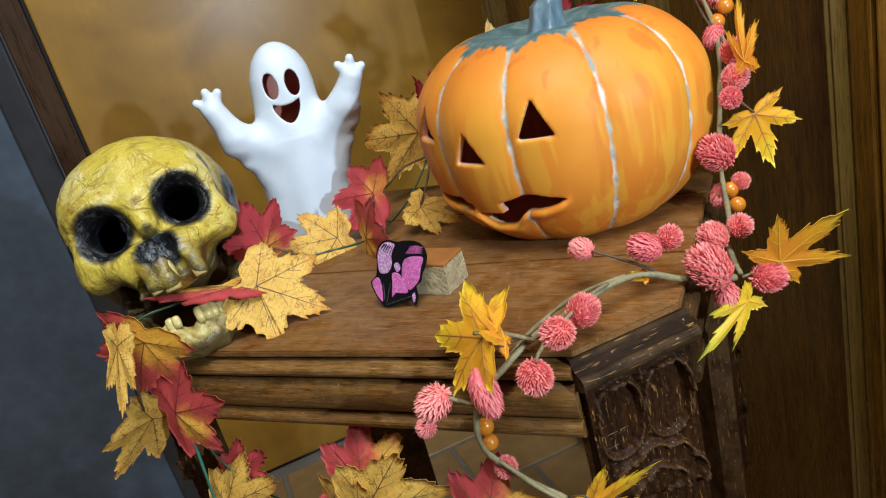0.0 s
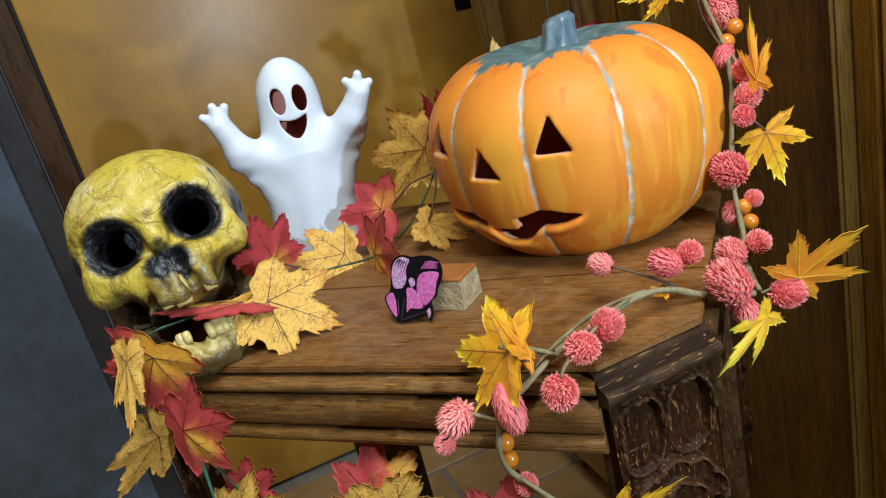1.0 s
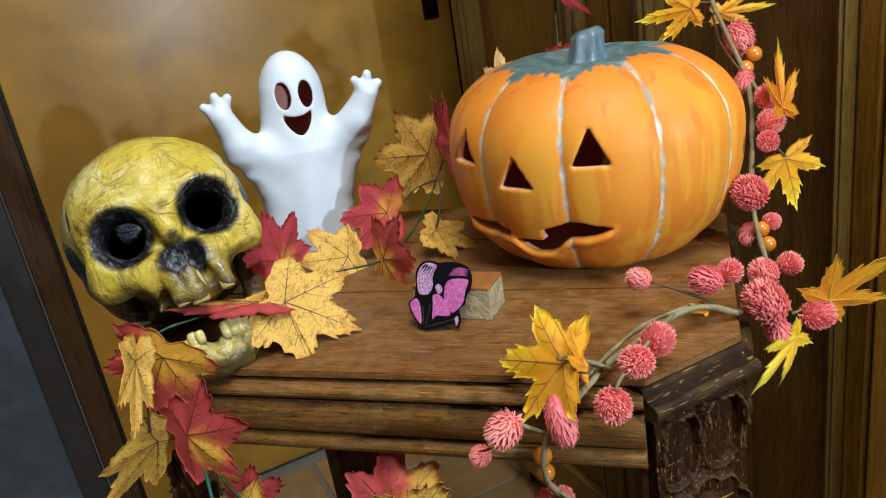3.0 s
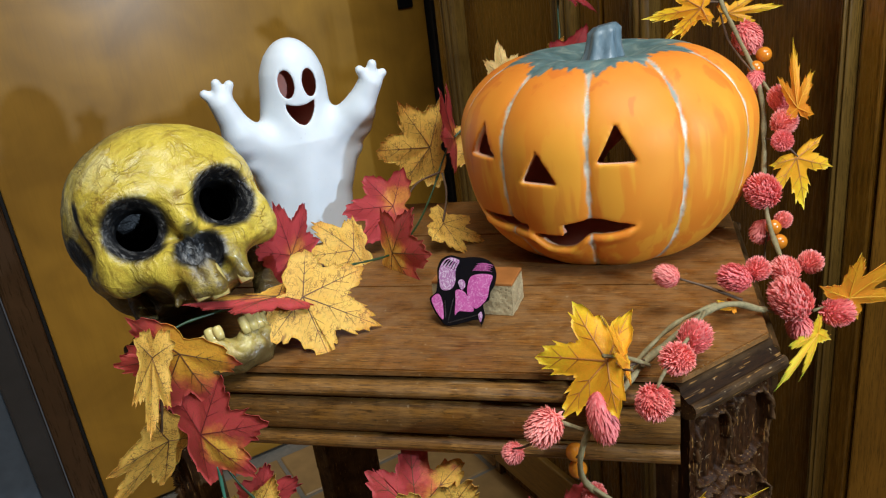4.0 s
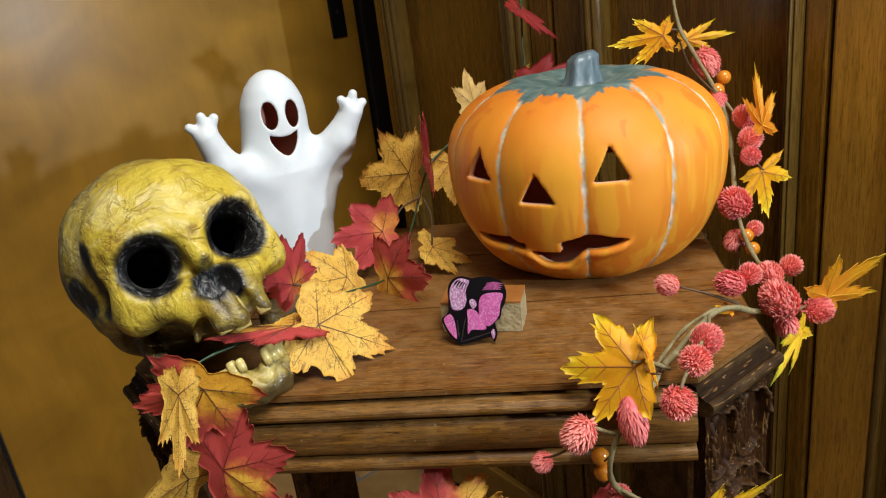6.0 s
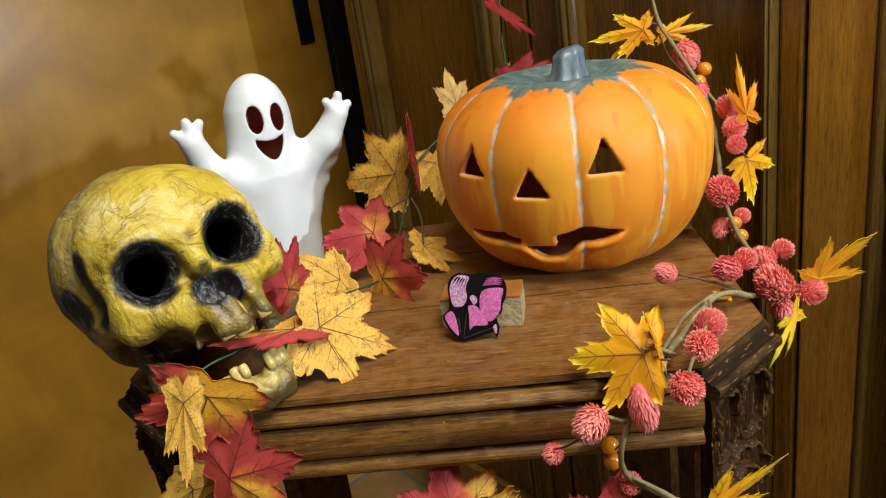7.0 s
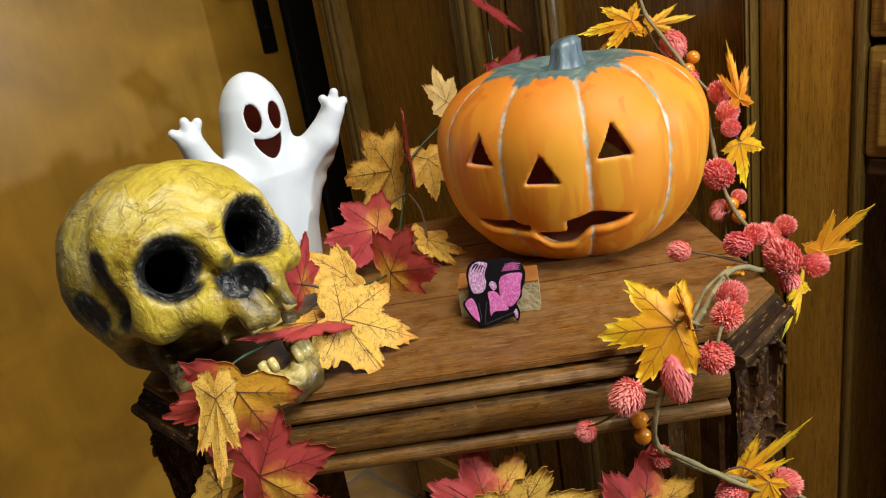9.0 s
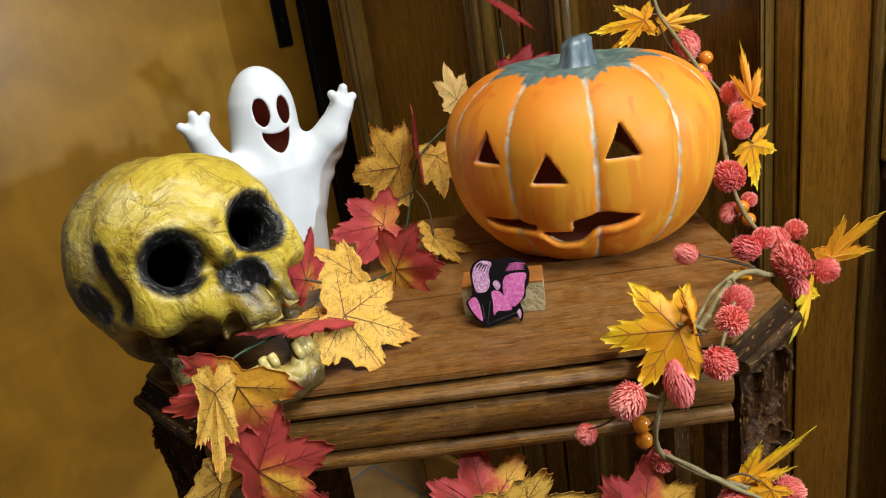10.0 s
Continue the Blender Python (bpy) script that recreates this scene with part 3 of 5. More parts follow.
def build_pumpkin():
    glaze, stem_glaze = pumpkin_materials()
    me, v = surface(pumpkin_shape, (PC[0] - 0.138, PC[1] - 0.138, TOP - 0.006), (PC[0] + 0.138, PC[1] + 0.138, 0.845), 0.0017)
    x, y, z = v.T
    g = pumpkin_body(x, y, z)
    az = np.arctan2(x - PC[0], -(y - PC[1]))
    rho = np.hypot(x - PC[0], y - PC[1])
    near = np.abs(np.arcsin(np.clip(np.sin((az - GROOVE0) * LOBES / 2), -1, 1))) * 2 / LOBES * rho
    inner = np.clip((-g - 0.0036) / 0.001, 0, 1)
    rim = np.clip((-g - 0.0014) / 0.0008, 0, 1) * (1 - inner)
    paint(me, "inner", inner)
    paint(me, "cut", rim)
    paint(me, "height", (z - TOP) / (0.835 - TOP))
    width = 0.0019 + 0.0006 * np.sin(z * 300 + az * 9)
    paint(me, "groove", np.clip((width - near) / 0.0010, 0, 1) * (z < 0.828) * (1 - inner))
    # pointed leaves painted round the stem
    deg = np.degrees(az)
    reach = np.interp(deg, (-180, -140, -100, -86, -75, -58, -46, -37, -27, -22, -8, 0, 8, 19, 27, 40, 55, 68, 84, 110, 140, 180),
                      (0.070, 0.085, 0.062, 0.064, 0.079, 0.064, 0.070, 0.083, 0.071, 0.072, 0.072, 0.080, 0.074, 0.066, 0.076, 0.060, 0.062, 0.078, 0.055, 0.080, 0.060, 0.070))
    reach = reach + 0.0022 * np.sin(az * 41) + 0.0018 * np.sin(az * 67 + 1)
    paint(me, "leaf", np.clip((reach - rho) / 0.0013, 0, 1) * (z > 0.79) * (1 - inner))
    p = thing("pumpkin_lantern", "orange glazed ceramic jack-o'-lantern with carved smiling face", "pumpkin")
    part_mesh("body", me, glaze, p, "orange glaze with yellow drips and pale grooves", True)
    # the ribbed, bent stem
    bm = bmesh.new()
    rings = []
    for k in range(15):
        s = k / 14
        c = Vector((PC[0] + 0.0005 + 0.004 * s, PC[1] - 0.006 + 0.010 * s, 0.808 + 0.037 * s))
        r = 0.0138 + 0.013 * (1 - s) ** 3 - 0.0012 * s + (-0.004 if k == 14 else 0)
        rings.append([bm.verts.new(c + Vector((math.cos(t) * r * (1 + 0.09 * math.cos(6 * t)), math.sin(t) * r * (1 + 0.09 * math.cos(6 * t)), (0.002 if k < 14 else 0.0032) * s + 0.0015 * math.cos(t)))) for t in (2 * math.pi * i / 36 for i in range(36))])
    for a, b in zip(rings, rings[1:]):
        for i in range(36):
            bm.faces.new((a[i], a[(i + 1) % 36], b[(i + 1) % 36], b[i]))
    bm.faces.new(rings[-1])
    part("stem", bm, stem_glaze, p, "grey-blue glazed stem", True)


build_pumpkin()


# ---- ghost ----
GHOST = Matrix.Translation((-0.4650, 0.6100, TOP)) @ pose(0, 0, 0, 0, 0, 36.9)     # its face looks along local -y


def ghost_body(x, y, z):
    """Local axes: x to its right as seen, -y to the viewer, z up from the table."""
    yb = y - 0.026
    prof_z = np.array([-0.01, 0.0, 0.02, 0.05, 0.08, 0.105, 0.125, 0.145, 0.165, 0.180, 0.190, 0.200])
    prof_w = np.array([0.0455, 0.046, 0.047, 0.0475, 0.0445, 0.0385, 0.0345, 0.0315, 0.0280, 0.0200, 0.0100, 0.0050])
    w = np.interp(z, prof_z, prof_w)
    d = np.minimum(w * 0.86, 0.034)
    cx = np.interp(z, [0, 0.06, 0.12, 0.195], [-0.006, -0.002, 0.0, 0.004])
    ang = np.arctan2(x - cx, -yb)
    fold = 1 + np.clip(0.10 - z, 0, 0.1) * (0.40 * np.cos(ang * 6 + 0.6) + 0.30 * np.cos(ang * 3))
    r = np.sqrt(((x - cx) / (w * fold)) ** 2 + (yb / (d * fold)) ** 2)
    body = np.maximum((r - 1) * np.minimum(w, d), np.maximum(-z - 0.0, z - 0.178))
    dome = ell(x, y, z, (0.003, 0.026, 0.153), (0.0300, 0.0275, 0.0420))
    body = smin(body, dome, 0.006)
    for s, sh, el, ha, tips in ((1, (0.026, 0.016, 0.098), (0.057, 0.003, 0.121), (0.0705, -0.004, 0.145), ((0.0605, -0.008, 0.1585), (0.0735, -0.008, 0.1620), (0.0830, -0.006, 0.1520))),
                                (-1, (-0.026, 0.016, 0.096), (-0.058, 0.008, 0.118), (-0.0685, 0.004, 0.148), ((-0.0590, 0.002, 0.1640), (-0.0700, 0.002, 0.1670), (-0.0815, 0.004, 0.1590)))):
        arm = smin(rod(x, y, z, sh, el, 0.018, 0.0135), rod(x, y, z, el, ha, 0.0140, 0.0112), 0.008)
        # the sleeve hangs in ripples under the arm
        sl = rod(x, y, z, (s * 0.030, 0.018, 0.060), (s * 0.060, 0.010, 0.108), 0.0125, 0.0105)
        sl = sl - 0.0012 * np.sin(z * 330 + s) * np.clip((s * x - 0.045) / 0.012, 0, 1)
        arm = smin(arm, sl, 0.012)
        for t in tips:
            arm = smin(arm, rod(x, y, z, ha, t, 0.0070, 0.0042), 0.004)
        body = smin(body, arm, 0.013)
    return body


def ghost_shape(x, y, z):
    g = ghost_body(x, y, z)
    g = np.maximum(g, -(g + 0.0030))
    eye1 = ((x + 0.0085) / 0.0068) ** 2 + ((z - 0.1555) / 0.0128) ** 2
    eye2 = ((x - 0.0130) / 0.0068) ** 2 + ((z - 0.1540) / 0.0128) ** 2
    holes = np.minimum(np.sqrt(eye1), np.sqrt(eye2)) - 1
    mw = (x - 0.0010) / 0.0135
    mouth = np.maximum((z - (0.1345 + 0.0035 * mw * mw)) / 0.012, np.abs(mw) ** 1.6 + np.clip((0.1345 - z) / 0.0180, 0, 3) ** 1.5 - 1)
    holes = np.minimum(holes, mouth) * 0.008
    return smax(g, -np.maximum(holes, y - 0.010), 0.0012)


def build_ghost():
    n = Nodes("ghost_vinyl", 0.46, 0.0, 0.0)
    n.b.inputs["Subsurface Weight"].default_value = 0.25
    n.b.inputs["Subsurface Radius"].default_value = (1.0, 0.9, 0.8)
    n.b.inputs["Subsurface Scale"].default_value = 0.004
    a = n.noise(n.coords(), 240, 3)
    col = n.ramp(n.noise(n.coords(), 30, 4), ((0.3, (0.74, 0.785, 0.81)), (0.7, (0.80, 0.84, 0.865))))
    dust = n.ramp(n.noise(n.coords(), 420, 2), ((0.73, 0.0), (0.78, 0.5)))
    col = n.mix(dust, col, (0.42, 0.36, 0.32))
    col = n.mix(n.attr("inner"), col, (0.66, 0.250, 0.170))
    n.bump(a, 0.04, 0.0006)
    me, v = surface(ghost_shape, (-0.096, -0.020, -0.002), (0.096, 0.066, 0.202), 0.0013)
    g = ghost_body(*v.T)
    paint(me, "inner", np.clip((-g - 0.0018) / 0.0007, 0, 1))
    ob = part_mesh("ghost_figure", me, n.done(col), None, "", True, GHOST)
    tagged(ob, "white vinyl ghost figure with raised arms and open mouth", "figurine")


build_ghost()


# ---- skull ----
# local axes: x to the right as the face is seen, -y out of the face, z up the face; origin between the eyes
SKULL = Matrix.Translation((-0.4673, 0.3958, 0.7728)) @ Matrix(((0.6936, 0.7129, 0.1034), (-0.5945, 0.6476, -0.4767), (-0.4068, 0.2692, 0.8729))).transposed().to_4x4()


def cranium_solid(x, y, z):
    ax = np.abs(x)
    c = ell(x, y, z, (0, 0.0850, 0.020), (0.0740, 0.0690, 0.0735))
    c = smin(c, ell(x, y, z, (0, 0.0255, 0.0252), (0.0616, 0.0325, 0.046)), 0.02)       # forehead
    c = smin(c, ell(ax, y, z, (0.028, 0.0030, 0.0190), (0.025, 0.013, 0.011)), 0.016)  # brows
    c = smin(c, rod(ax, y, z, (0.020, 0.004, -0.030), (0.0479, 0.0117, -0.016), 0.0130, 0.0120), 0.012)   # cheekbones
    c = smin(c, rod(ax, y, z, (0.026, 0.004, -0.034), (0.050, 0.016, -0.027), 0.0105, 0.0120), 0.010)
    c = smin(c, rod(ax, y, z, (0.054, 0.024, -0.020), (0.062, 0.074, -0.012), 0.0090, 0.007), 0.010)
    c = smin(c, rod(ax, y, z, (0.0479, 0.0117, -0.008), (0.050, 0.018, 0.016), 0.010, 0.009), 0.010)
    c = smin(c, ell(x, y, z, (0, 0.007, -0.042), (0.033, 0.026, 0.0215)), 0.012)         # upper jaw
    c = smin(c, rod(x, y, z, (0, -0.004, 0.010), (0, -0.0062, -0.008), 0.008, 0.0075), 0.012)   # bridge of the nose
    c = smin(c, ell(x, y, z, (0, 0.088, -0.030), (0.057, 0.058, 0.025)), 0.02)          # base
    return c


def creases(x, y, z):
    """Fine folds, as of pasted paper: one along each, nought between."""
    a = waves(x, y, z, 95, 0.7) + 0.35 * waves(x, y, z, 260, 5.0)
    b = waves(x, y, z, 150, 3.1) + 0.4 * waves(x, y, z, 330, 1.0)
    return np.maximum(np.exp(-(a / 0.050) ** 2), 0.8 * np.exp(-(b / 0.055) ** 2) * (waves(x, y, z, 60, 8.0) > -0.15))


def cranium_shape(x, y, z):
    ax = np.abs(x)
    c = cranium_solid(x, y, z)
    c = c - 0.0009 * waves(x, y, z, 110) - 0.0004 * waves(x, y, z, 330, 2.0) + 0.0005 * creases(x, y, z)
    # the upper jaw's uneven sockets of teeth, with gaps
    for a, b, r in (((-0.0115, -0.0135, -0.042), (-0.0110, -0.0165, -0.057), 0.0076), ((-0.001, -0.0155, -0.042), (-0.001, -0.0190, -0.0595), 0.0076),
                    ((0.0205, -0.008, -0.042), (0.0215, -0.006, -0.058), 0.0065), ((-0.029, -0.001, -0.044), (-0.029, 0.001, -0.056), 0.0062)):
        c = smin(c, rod(x, y, z, a, b, r * 0.9, r), 0.005)
    for gx, gy, gz, gr in ((0.0095, -0.0145, -0.051, 0.0064), (-0.0215, -0.009, -0.056, 0.0055)):
        c = smax(c, -ell(x, y, z, (gx, gy, gz), (gr, 0.010, 0.0085)), 0.003)
    # temples and jaw joint hollows
    c = smax(c, -rod(ax, y, z, (0.067, 0.022, 0.026), (0.066, 0.034, -0.004), 0.0080, 0.0105), 0.006)
    c = smax(c, -ell(ax, y, z, (0.077, 0.066, 0.004), (0.008, 0.0065, 0.011)), 0.004)
    c = smax(c, -ell(ax, y, z, (0.056, 0.058, -0.046), (0.022, 0.030, 0.019)), 0.008)
    c = smax(c, -ell(ax, y, z, (0.040, 0.004, -0.052), (0.012, 0.020, 0.012)), 0.008)
    # sockets and nose
    eye = ell(ax, y, z, (0.0322, -0.006, -0.0012), (0.0182, 0.021, 0.0182))
    c = smax(c, -eye, 0.009)
    nose = np.minimum(ell(ax, y, z, (0.0052, -0.009, -0.0320), (0.0085, 0.014, 0.0125)), rod(ax, y, z, (0.0006, -0.0150, -0.0195), (0.0040, -0.010, -0.031), 0.0046, 0.0080))
    c = smax(c, -nose, 0.004)
    # hollow within, open through the sockets
    inside = ell(x, y, z, (0, 0.084, 0.020), (0.064, 0.060, 0.062))
    tube = rod(ax, y, z, (0.0315, -0.01, -0.001), (0.027, 0.05, 0.004), 0.0132, 0.015)
    c = smax(c, -np.minimum(inside, tube), 0.003)
    return c


def jaw_solid(x, y, z):
    ax = np.abs(x)
    j = rod(ax, y, z, (0.046, 0.066, -0.036), (0.042, 0.056, -0.080), 0.0075, 0.0090)
    j = smin(j, rod(ax, y, z, (0.042, 0.054, -0.082), (0.019, 0.012, -0.103), 0.0090, 0.0105), 0.012)
    j = smin(j, rod(x, y, z, (-0.016, 0.0065, -0.1045), (0.010, 0.0060, -0.1070), 0.0110), 0.010)     # square chin
    for a, b in (((-0.024, 0.014, -0.095), (-0.014, 0.000, -0.096)), ((0.006, -0.003, -0.100), (0.014, 0.004, -0.096)), ((0.014, 0.002, -0.094), (0.026, 0.020, -0.090))):
        j = smin(j, rod(x, y, z, a, b, 0.0058), 0.007)
    return j


def jaw_shape(x, y, z):
    return jaw_solid(x, y, z) + 0.0012 * creases(x, y, z) - 0.0024 * waves(x, y, z, 130, 1.0) - 0.0016 * waves(x, y, z, 310, 3.0) - 0.0009 * np.abs(waves(x, y, z, 520, 6.0))


def skull_material(name, bone, brown):
    """Varnished yellow paper skin: fine brown wrinkles, pale torn patches, browning and black laid on by masks."""
    n = Nodes(name, 0.36, 0.0, 0.15)
    v = n.coords()
    big = n.noise(v, 24, 5, 0.6, 0.8)
    fine = n.noise(v, 300, 5, 0.65)
    off = n.node("ShaderNodeTexNoise", {"Vector": v, "Scale": 38.0, "Detail": 4.0, "Roughness": 0.6}).outputs[1]
    warped = n.node("ShaderNodeVectorMath", {0: v, 1: n.node("ShaderNodeVectorMath", {0: off, "Scale": 0.040}, operation="SCALE").outputs[0]}, operation="ADD").outputs[0]
    col = n.ramp(big, ((0.26, tuple(c * 0.60 for c in bone)), (0.42, tuple(c * 0.88 for c in bone)), (0.56, bone), (0.74, (0.76, 0.61, 0.14))))
    patch = n.node("ShaderNodeTexVoronoi", {"Vector": warped, "Scale": 17.0}).outputs["Color"]
    col = n.mix(n.math("MULTIPLY", n.ramp(patch, ((0.58, 0.0), (0.62, 0.80))), n.ramp(big, ((0.42, 0.0), (0.55, 1.0)))), col, (0.74, 0.63, 0.25))
    stain = n.ramp(n.noise(n.coords((1, 1, 0.7)), 46, 6, 0.68, 1.4), ((0.52, 0.0), (0.70, 0.65)))
    col = n.mix(stain, col, (0.400, 0.215, 0.018))
    # folds: thin lines where a stretched, twisted noise crosses its middle
    lines = []
    for k, (stretch, turn) in enumerate((((1, 1, 0.35), (0.5, 0.3, 0)), ((0.4, 1, 1), (0, 0.6, 0.7)))):
        f = n.noise(n.coords(stretch, turn=turn), 40 + 14 * k, 3, 0.5, 0.7)
        f = n.math("ABSOLUTE", n.math("SUBTRACT", f, 0.5))
        lines.append(n.math("MULTIPLY", n.ramp(f, ((0.0, 1.0), (0.030, 0.0))), n.ramp(n.noise(v, 27 + 9 * k, 3), ((0.45, 0.0), (0.60, 1.0)))))
    wrinkle = n.math("MAXIMUM", lines[0], lines[1])
    col = n.mix(n.math("MULTIPLY", n.attr("crease"), n.ramp(n.noise(v, 45, 4), ((0.40, 0.05), (0.62, 0.6)))), col, brown)
    col = n.mix(n.math("MULTIPLY", wrinkle, 0.55), col, brown)
    browning = n.math("MULTIPLY_ADD", n.math("SUBTRACT", n.noise(v, 48, 6, 0.7, 0.8), 0.5), 1.3, n.attr("browning"))
    col = n.mix(n.ramp(browning, ((0.16, 0.0), (0.62, 0.92))), col, (0.070, 0.044, 0.014))
    # black paint, and the same black as shade in hollows and inside
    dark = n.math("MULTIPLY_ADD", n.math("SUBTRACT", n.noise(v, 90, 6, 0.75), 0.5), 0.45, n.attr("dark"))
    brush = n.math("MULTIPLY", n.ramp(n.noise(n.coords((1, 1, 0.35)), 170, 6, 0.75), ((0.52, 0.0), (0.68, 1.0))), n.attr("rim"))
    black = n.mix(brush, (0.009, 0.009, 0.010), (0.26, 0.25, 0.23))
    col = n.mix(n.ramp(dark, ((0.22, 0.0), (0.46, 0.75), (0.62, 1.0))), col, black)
    relief = n.math("MULTIPLY_ADD", wrinkle, 0.22, n.mix(0.2, n.noise(v, 55, 5, 0.6, 1.5), fine))
    n.bump(relief, 1.0, 0.0026)
    return n.done(col, n.math("MULTIPLY_ADD", big, 0.3, 0.22))


def tooth(bm, p, w, h, lean=0.0):
    """One blunt tooth, upright from p."""
    rings = []
    for k, (s, f) in enumerate(((0.80, 0.0), (1.0, 0.35), (1.0, 0.7), (0.82, 0.93), (0.45, 1.0))):
        rings.append([bm.verts.new(Vector(p) + Vector((math.cos(a) * w * s, math.sin(a) * w * 0.7 * s + lean * f * h, f * h))) for a in (2 * math.pi * i / 10 for i in range(10))])
    for a, b in zip(rings, rings[1:]):
        for i in range(10):
            f = bm.faces.new((a[i], a[(i + 1) % 10], b[(i + 1) % 10], b[i]))
    bm.faces.new(rings[-1])
    bm.faces.new(rings[0][::-1])
    bmesh.ops.recalc_face_normals(bm, faces=bm.faces[:])


def build_skull():
    bone = skull_material("skull_bone", (0.66, 0.500, 0.050), (0.200, 0.095, 0.012))
    jawm = skull_material("skull_jaw_bone", (0.60, 0.470, 0.120), (0.20, 0.110, 0.025))
    teeth = plain("tooth_enamel", (0.66, 0.54, 0.18), 0.3, 0, 220, 0.3, 0.3, 0.3)
    s = thing("skull_decoration", "yellowed glossy skull decoration with open jaw on the table edge", "skull", SKULL)
    me, v = surface(cranium_shape, (-0.082, -0.032, -0.078), (0.082, 0.172, 0.102), 0.0015)
    x, y, z = v.T
    ax = np.abs(x)
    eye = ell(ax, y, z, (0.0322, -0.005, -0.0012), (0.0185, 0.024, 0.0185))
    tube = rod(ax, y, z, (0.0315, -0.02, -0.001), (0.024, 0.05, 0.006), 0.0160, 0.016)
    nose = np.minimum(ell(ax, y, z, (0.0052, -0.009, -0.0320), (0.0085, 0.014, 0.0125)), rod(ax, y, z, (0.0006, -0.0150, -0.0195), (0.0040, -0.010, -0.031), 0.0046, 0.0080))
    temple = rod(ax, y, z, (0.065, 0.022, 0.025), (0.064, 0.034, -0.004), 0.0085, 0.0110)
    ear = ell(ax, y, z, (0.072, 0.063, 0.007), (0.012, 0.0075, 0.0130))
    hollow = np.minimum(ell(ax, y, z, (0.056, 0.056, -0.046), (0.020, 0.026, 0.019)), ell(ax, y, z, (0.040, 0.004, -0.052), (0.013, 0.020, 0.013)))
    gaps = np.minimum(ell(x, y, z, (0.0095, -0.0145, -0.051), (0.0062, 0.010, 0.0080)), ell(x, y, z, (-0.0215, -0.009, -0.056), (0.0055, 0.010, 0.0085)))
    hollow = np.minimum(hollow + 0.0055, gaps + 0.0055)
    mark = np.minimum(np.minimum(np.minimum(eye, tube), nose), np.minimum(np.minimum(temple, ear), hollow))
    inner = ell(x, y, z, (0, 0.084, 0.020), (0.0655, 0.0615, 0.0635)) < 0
    # socket and nose paint, plus shade painted into hollows, tooth gaps and inside
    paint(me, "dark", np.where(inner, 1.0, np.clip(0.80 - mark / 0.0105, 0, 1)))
    paint(me, "rim", np.where(inner, 0.0, np.clip(1 - np.abs(mark - 0.0005) / 0.004, 0, 1) * 0.9 + 0.25 * (nose < 0.001)))
    paint(me, "crease", creases(x, y, z))
    # browner towards the underside, back and crown, and close to the hollows
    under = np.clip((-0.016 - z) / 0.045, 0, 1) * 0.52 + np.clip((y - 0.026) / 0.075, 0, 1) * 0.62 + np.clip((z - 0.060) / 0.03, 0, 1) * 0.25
    paint(me, "browning", np.clip(under + 0.25 * np.clip(1 - mark / 0.02, 0, 1), 0, 1))
    part_mesh("cranium", me, bone, s, "yellow-ochre bone with black painted sockets and darkened hollows", True)
    me, v = surface(jaw_shape, (-0.072, -0.022, -0.128), (0.072, 0.086, -0.022), 0.0014)
    x, y, z = v.T
    # the jaw's colour darkens towards its back
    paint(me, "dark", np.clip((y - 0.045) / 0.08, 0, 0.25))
    paint(me, "rim", np.full(len(x), 0.3))
    paint(me, "crease", creases(x, y, z))
    paint(me, "browning", 0.22 + np.clip((-0.100 - z) / 0.03, 0, 0.5) + np.clip((y - 0.010) / 0.05, 0, 0.45))
    jaw = part_mesh("jaw", me, jawm, s, "lower jaw, greyish yellow", True)
    rnd = random.Random(4)
    for k in range(12):
        a = (k - 5) * 0.25
        if k in (4, 5):
            continue
        tall = 0.0075 if k < 4 else 0.0120
        bm = bmesh.new()
        tooth(bm, (math.sin(a) * 0.0235, 0.013 - math.cos(a) * 0.0215, -0.0965 + 0.004 * (k < 4)), 0.0031 + rnd.random() * 0.0010, tall + rnd.random() * 0.0040, rnd.uniform(-0.1, 0.1))
        part("tooth", bm, teeth, jaw, "", True)
    for px, py, w, h in ((-0.0105, -0.0165, 0.0076, 0.0205), (-0.0010, -0.0185, 0.0076, 0.0240), (0.0205, -0.0080, 0.0058, 0.0190)):
        bm = bmesh.new()
        tooth(bm, (px, py, -0.0480 - h * 0.80), w, h, 0.0)
        part("tooth", bm, teeth, s, "", True)


build_skull()


# ---- small things on the table ----
VIEWER = Vector((-0.17, -0.04, 0.92))      # about where the table is looked at from

# half an outline of a maple leaf: degrees from the tip, and reach
MAPLE = ((0, 1.0), (5, 0.85), (9, 0.84), (11, 0.72), (15, 0.71), (20, 0.52), (27, 0.43), (32, 0.50), (36, 0.63), (40, 0.63), (43, 0.76), (46, 0.76), (50, 0.88),
         (55, 0.72), (60, 0.70), (63, 0.57), (70, 0.53), (78, 0.38), (86, 0.43), (92, 0.52), (98, 0.52), (105, 0.63), (113, 0.48), (122, 0.45), (132, 0.32), (152, 0.22), (172, 0.10))


